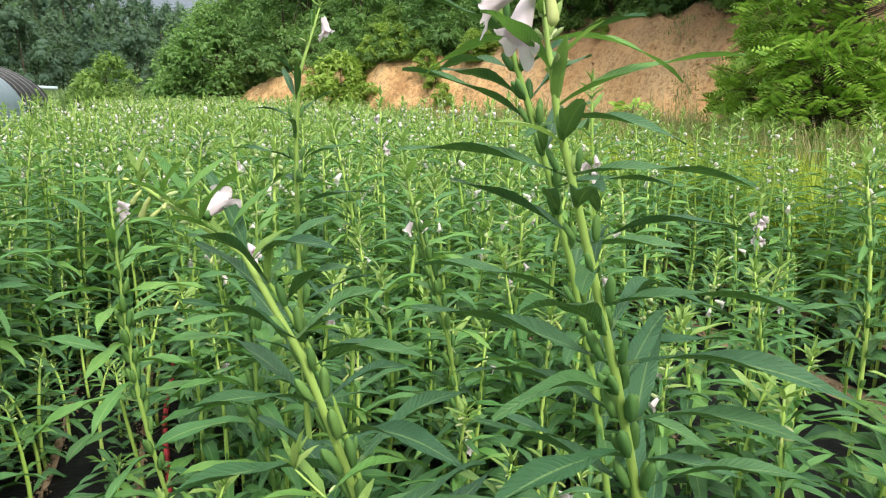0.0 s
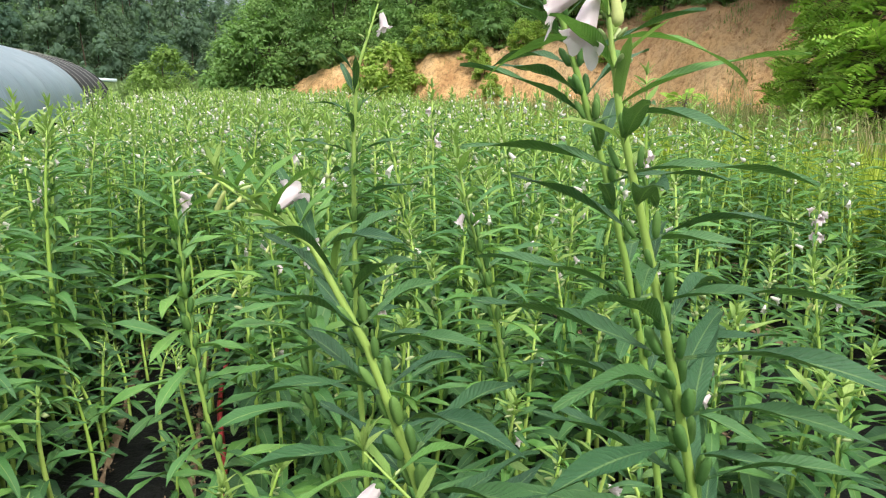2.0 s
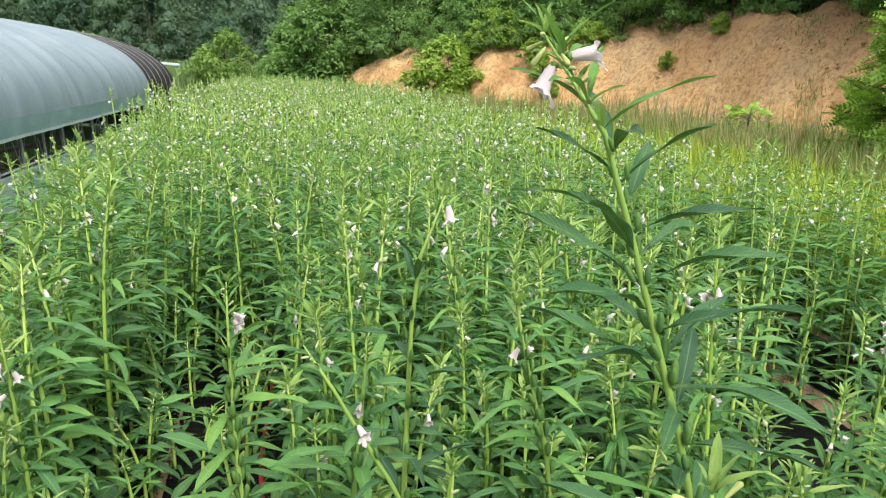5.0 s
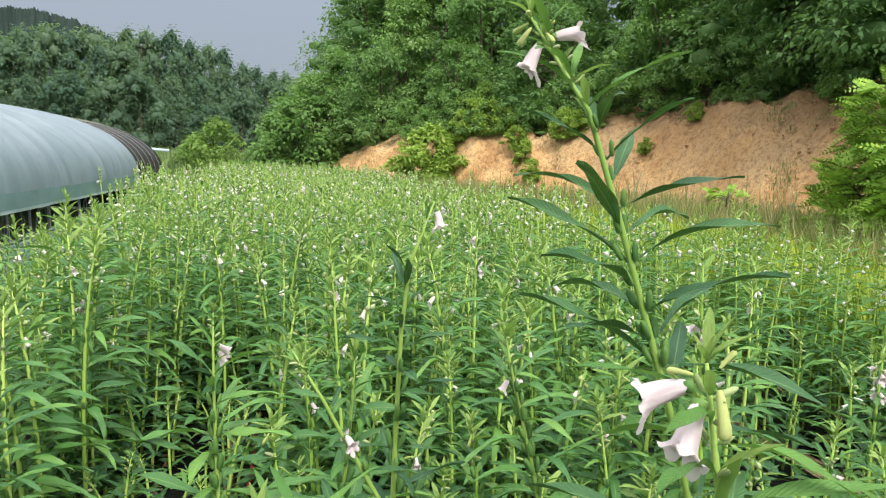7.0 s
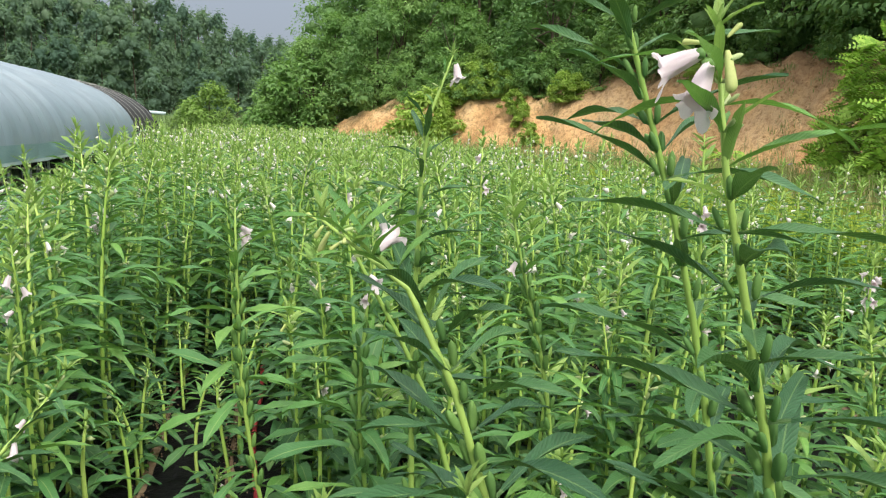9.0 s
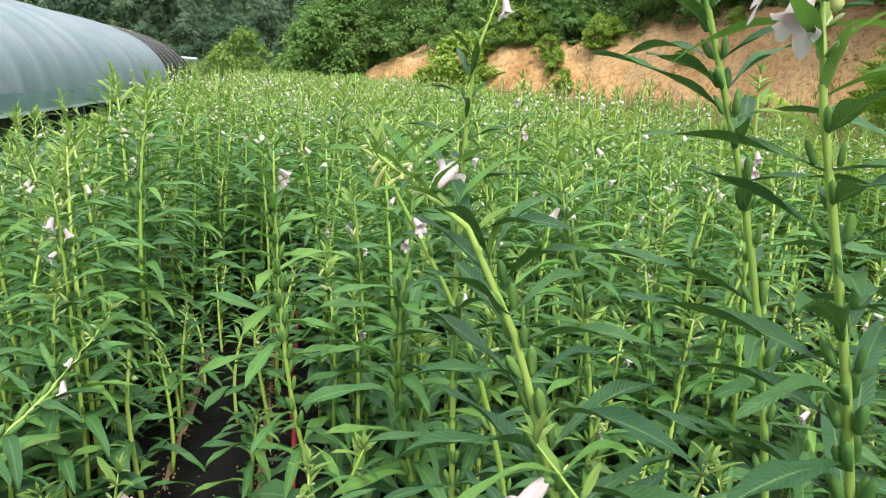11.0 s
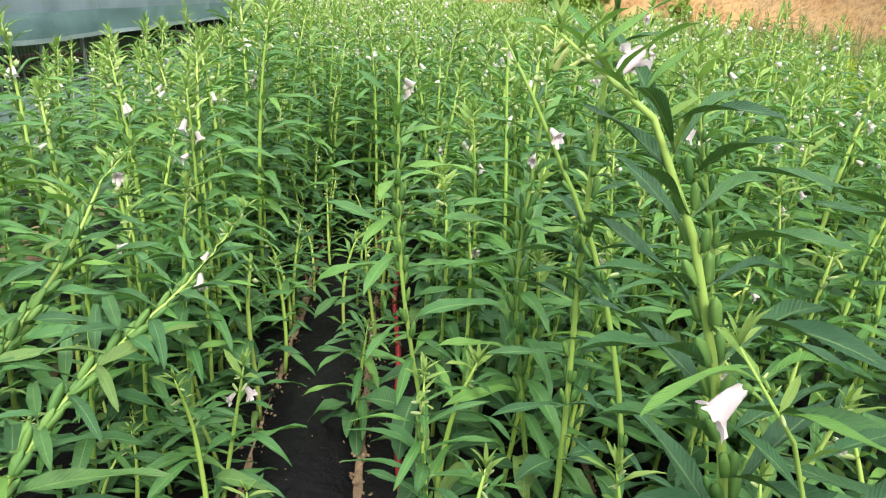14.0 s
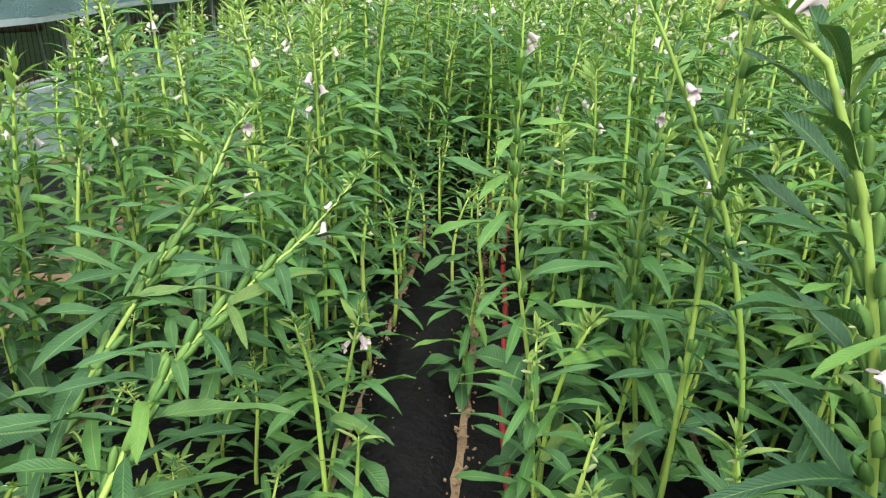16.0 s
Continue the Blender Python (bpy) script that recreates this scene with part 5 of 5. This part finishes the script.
# the wood over the bank, row behind row
for back, step, kinds, lo, hi in ((4.6, 3.0, ("mid_a", "dark_a", "mid_b"), 0.5, 0.75), (7.4, 3.4, ("dark_a", "mid_b", "dark_b"), 0.75, 1.0), (11.5, 4.4, ("dark_b", "mid_b", "dark_a"), 1.0, 1.3), (16.0, 5.2, ("dark_b", "mid_b"), 1.25, 1.5)):
    az = -38.0
    while az < 14.5:
        d = toe(az) + back + rt.uniform(-0.8, 0.8)
        plant_tree("leafy_dark" if az < -11 and back < 10 else rt.choice(kinds), az, d, rt.uniform(0, 360), rt.uniform(lo, hi), 0.15)
        az += math.degrees(step * rt.uniform(0.8, 1.2) / d)
for az, back, key, s in ((-18, 7.5, "leafy_dark", 1.15), (-22, 6.0, "leafy_dark", 1.1), (-26, 6.5, "leafy_dark", 1.2), (-30, 6.0, "leafy_dark", 1.2), (-24, 9.5, "dark_b", 1.4), (-29, 10, "dark_b", 1.4), (-14, 10, "dark_b", 1.35), (-34, 7, "dark_b", 1.2)):
    plant_tree(key, az, toe(az) + back, rt.uniform(0, 360), s, 0.15)
for az, back, key, s in ((4, 14, "dark_b", 1.5), (7.5, 15, "dark_b", 1.5), (1, 14, "mid_b", 1.5)):
    plant_tree(key, az, toe(az) + back, rt.uniform(0, 360), s, 0.15)
# low growth hanging over the upper edge of the bank
az = -38.0
while az < 16:
    d = toe(az) + 3.9 + rt.uniform(-0.3, 0.5)
    plant_tree("bush_mid" if rt.random() < 0.75 else "bush_light", az, d, rt.uniform(0, 360), rt.uniform(0.32, 0.6), 0.1)
    az += math.degrees(1.5 * rt.uniform(0.8, 1.3) / d)
for az, back, s in ((9.8, 2.6, 0.32), (8.6, 3.0, 0.42), (7.4, 3.1, 0.36), (6.2, 3.3, 0.44), (5.0, 3.0, 0.34), (3.8, 3.2, 0.40), (2.4, 3.3, 0.36), (1.0, 3.2, 0.34), (-0.6, 3.4, 0.40)):
    plant_tree("bush_mid", az, toe(az) + back, rt.uniform(0, 360), s, 0.1)
# bushes closing the bank's low end
for az, d, key, s in ((19.6, 37, "bush_mid", 1.15), (18.2, 36, "bush_mid", 1.35), (16.8, 36.5, "mid_a", 0.8), (15.4, 36.5, "mid_b", 0.75), (20.2, 38, "bush_mid", 0.8), (13.6, 38.5, "bush_mid", 0.9), (13.2, 43, "leafy_dark", 1.4), (13.2, 44, "mid_b", 1.4), (11.2, 43, "leafy_dark", 1.5), (17.4, 41, "mid_a", 0.9), (12.2, 47, "dark_b", 1.45), (9.5, 41, "dark_b", 1.3)):
    plant_tree(key, az, d, rt.uniform(0, 360), s)
# pale bushes at the field's far end
for az, d, s in ((24.4, 37, 0.95), (25.6, 37.5, 0.72), (23.3, 39, 0.6), (33.6, 30, 0.75), (35.0, 31, 0.6)):
    plant_tree("bush_light", az, d, rt.uniform(0, 360), s)
# shrubs on the clay face
for az, back, s in ((7.9, 0.7, 1.75), (6.9, 1.2, 1.1), (9.1, 0.7, 0.95), (5.6, 2.8, 0.75), (6.6, 2.2, 0.6), (1.4, 2.4, 0.6), (0.6, 2.0, 0.55), (-0.1, 1.5, 0.5), (4.6, 3.2, 0.9), (3.2, 3.2, 0.85), (-2.4, 2.9, 0.7), (-3.4, 3.0, 0.6), (2.2, 3.2, 0.7), (10.6, 0.5, 0.5), (-8.5, 2.2, 0.3), (-12, 3.0, 0.35)):
    plant_tree("shrub", az, toe(az) + back, rt.uniform(0, 360), s, 0.05)
# the wood beyond the greenhouse, haze in its leaf colour: row behind row up to its skyline
def skyline(az):
    return interp(az, (14, 17.8, 19.9, 22.0, 23.6, 26.8, 29.8, 33.0, 40.0), (6.6, 6.7, 7.0, 7.9, 8.8, 9.5, 9.6, 8.9, 8.4))


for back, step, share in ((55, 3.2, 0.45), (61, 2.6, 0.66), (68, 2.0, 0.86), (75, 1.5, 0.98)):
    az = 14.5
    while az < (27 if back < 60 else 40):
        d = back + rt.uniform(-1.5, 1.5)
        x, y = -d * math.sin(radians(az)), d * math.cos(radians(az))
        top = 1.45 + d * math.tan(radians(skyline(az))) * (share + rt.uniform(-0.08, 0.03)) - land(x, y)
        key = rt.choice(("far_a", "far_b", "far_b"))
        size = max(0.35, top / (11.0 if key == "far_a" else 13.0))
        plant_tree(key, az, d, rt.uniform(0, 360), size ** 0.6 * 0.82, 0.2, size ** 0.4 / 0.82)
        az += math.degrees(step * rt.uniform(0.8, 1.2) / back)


def build_far_ridge():
    """The wooded ridge far behind, one uneven sheet with a rough crest."""
    g = Geo()
    azs = np.arange(8, 70, 0.05)
    v = []
    for a in azs:
        top = interp(a, (8, 17, 20, 22, 25, 27, 29, 31.5, 33.7, 36, 38, 50, 75), (24, 28, 30, 34, 39, 42, 45, 55, 60.5, 63, 62.5, 66, 60)) + 1.2 * noise.noise((a * 2.3, 0, 4))
        for k in range(6):
            s = k / 5
            r = 300 + 70 * s + 5 * noise.noise((a * 3, s * 8, 2))
            v.append((-r * math.sin(radians(a)), r * math.cos(radians(a)), -2 + top * s + 1.3 * s ** 4 * noise.fractal((a * 14.3, 0.4, 1.7), 0.7, 2.1, 4)))
    g.add(v, [(a, c, b) for a, b, c in grid_faces(len(azs), 6)])
    tagged(new("far_ridge", g.mesh("far_ridge", [RIDGE])), "far wooded ridge with grey haze in its colour", "hill", kind="structure")


# the blue-grey in this green stands in for haze over the ridge
RIDGE = two_tone("far_wood_hazed", (0.020, 0.034, 0.030), (0.030, 0.048, 0.041), 0.12, 0.95, 0.6, (0.040, 0.060, 0.050), 0.6, 0.1)
build_far_ridge()


def feathery(seed, height, spread, fronds):
    """A young tree with pinnate fronds: each frond a rib with paired leaflets."""
    r = random.Random(seed)
    leaf = Geo()
    wood = Geo()
    wood.add(*tube([(0, 0, -0.1), (0.03, 0.02, height * 0.4), (-0.02, 0.03, height * 0.75), (0, 0, height * 0.97)], [0.035, 0.028, 0.018, 0.008], 6))
    lf = [(0, 0, 0), (0.45, 0.27, 0.05), (1, 0, -0.08), (0.45, -0.27, 0.05)]
    for k in range(fronds):
        z = height * r.uniform(0.12, 1.0)
        a = r.uniform(0, 360)
        out = spread * (1 - 0.45 * (z / height) ** 2) * r.uniform(0.3, 1.0) ** 0.6
        start = Vector((0, 0, z * 0.93)) + Vector((math.cos(radians(a)), math.sin(radians(a)), 0)) * out * 0.75
        length = r.uniform(0.26, 0.46)
        m = aim(start, a + r.uniform(-45, 45), r.uniform(-25, 50), 1.0, r.uniform(-55, 55))
        pairs = 8
        for i in range(pairs):
            s = (i + 1) / pairs
            x, zz = length * s, -0.35 * length * s * s
            for sd in (1, -1):
                q = m @ pose(x, 0, zz, 0, 0, sd * 68) @ Matrix.Scale(0.115 * math.sin(math.pi * (0.2 + 0.7 * s)), 4)
                leaf.add(lf, [(0, 3, 1), (1, 3, 2)], 0, None, q)
        wood.add(*tube([tuple(Vector((0, 0, z * 0.85))), tuple(start), tuple(m @ Vector((length, 0, -0.35 * length)))], [0.007, 0.004, 0.002], 3, False))
    return leaf, wood


for k, (az, d, h, w, n) in enumerate(((-25.2, 12.4, 3.1, 1.3, 760), (-29.0, 11.4, 3.7, 1.6, 560), (-14.6, 16.0, 1.2, 0.7, 60), (-22.6, 13.0, 1.7, 0.8, 240), (-27.5, 10.8, 2.2, 1.2, 560))):
    leaf, wood = feathery(60 + k, h, w, n)
    x, y = -d * math.sin(radians(az)), d * math.cos(radians(az))
    root = thing("feathery_tree", pose(x, y, land(x, y), 0, 0, 40 * k), "bright green young tree with feathery pinnate leaves" if h > 2 else "small sapling with feathery pinnate leaves at the bank's foot", "tree")
    part("crown", leaf.mesh("crown", [FERNY]), root)
    part("trunk", wood.mesh("trunk", [BARK]), root)


def blades(name, spots, mat, label, hmin, hmax, per, width, seed):
    """Many narrow blades and stalks: grass of uneven height."""
    r = random.Random(seed)
    g = Geo()
    sh = [(-0.5, 0, 0), (0.5, 0, 0), (-0.35, 0.16, 0.55), (0.35, 0.16, 0.55), (0, 0.45, 1.0)]
    fc = [(0, 1, 3), (0, 3, 2), (2, 3, 4)]
    for x, y in spots:
        for k in range(per):
            h = r.uniform(hmin, hmax)
            px, py = x + r.gauss(0, 0.12), y + r.gauss(0, 0.12)
            g.add(sh, fc, 0, None, pose(px, py, land(px, py) - 0.03, 0, 0, r.uniform(0, 360)) @ Matrix.Diagonal((width * r.uniform(0.7, 1.4), h * r.uniform(0.3, 1.0), h, 1)))
    return tagged(new(name, g.mesh(name, [mat])), label, "grass", kind="stuff")


def scatter(n, az0, az1, d0, d1, seed, from_toe=True):
    r = random.Random(seed)
    out = []
    for k in range(n):
        az = r.uniform(az0, az1)
        d = (toe(az) if from_toe else 0) + r.uniform(d0, d1)
        out.append((-d * math.sin(radians(az)), d * math.cos(radians(az))))
    return out


def beyond(spots, v0):
    """Only what stands past the field's edge row."""
    return [q for q in spots if q[0] * ROW_V.x + q[1] * ROW_V.y > v0]


blades("tall_grass", beyond(scatter(2600, -34, 13, -5.5, 0.8, 1), 4.2), WEED, "tall half-dry grass at the foot of the clay bank", 0.45, 1.15, 10, 0.022, 1)
blades("bank_grass", [q for q in scatter(900, -34, 18, 1.0, 4.3, 2) if noise.noise((q[0] * 0.8, q[1] * 0.8, 3.0)) > 0.08], WEED, "sparse dry tufts on the clay bank", 0.04, 0.15, 16, 0.020, 2)
blades("reeds", scatter(1500, 18.5, 29, 36, 55, 3, False), REED, "pale green reeds at the far end of the field", 1.0, 1.9, 6, 0.06, 3)
blades("yellow_weeds", [q for q in beyond(scatter(6800, -36, 10, -12.5, -3.0, 4), 3.75) if math.hypot(*q) > 4.4], YELLOW_WEED, "yellow-green weeds between field and bank", 0.35, 0.85, 6, 0.034, 4)


def clay_lumps():
    """Loose clods and small stones over the clay face."""
    r = random.Random(33)
    g = Geo()
    for x, y in scatter(1300, -34, 14, 0.2, 4.0, 34):
        s = r.uniform(0.02, 0.07) * (1.8 if r.random() < 0.08 else 0.9)
        v, f = egg_shape(5, 4, 0.6)
        g.add(v, f, 0, None, pose(x, y, land(x, y) - 0.02, r.uniform(-40, 40), r.uniform(-40, 40), r.uniform(0, 360)) @ Matrix.Diagonal((s, s * r.uniform(0.6, 1.2), s * 0.8, 1)))
    tagged(new("clay_lumps", g.mesh("clay_lumps", [BANK])), "loose clods of orange clay on the cut bank", "clod", kind="stuff")


clay_lumps()


def blue_flowers():
    r = random.Random(17)
    stalk = Geo()
    stalk.add(*tube([(0, 0, 0), (0.03, 0, 0.5), (0.02, 0.02, 1.0)], [0.006, 0.005, 0.004], 4))
    me = stalk.mesh("stalk", [WEED])
    head = Geo()
    for k in range(8):
        s = leaf_shape(0.5, 0.3, 0.2, 2, 3, k, 0.02, 0.6)
        head.add(s[0], s[1], 0, None, pose(0.02, 0.02, 1.0, 0, 0, 45 * k) @ pose(0, 0, 0, 0, -25, 0) @ Matrix.Scale(0.035, 4))
    mh = head.mesh("flower_head", [BLUE_PETAL])
    first = None
    for x, y in scatter(46, -29, -4, -3.6, -0.8, 18):
        m = pose(x, y, land(x, y), 0, 0, r.uniform(0, 360))
        if first is None:
            first = thing("blue_flower", m, "blue wildflower on a thin stalk in the weeds", "wildflower", "blue wildflowers by the bank")
            part("stalk", me, first)
            part("flower_head", mh, first)
        else:
            copy_thing(first, m)


blue_flowers()
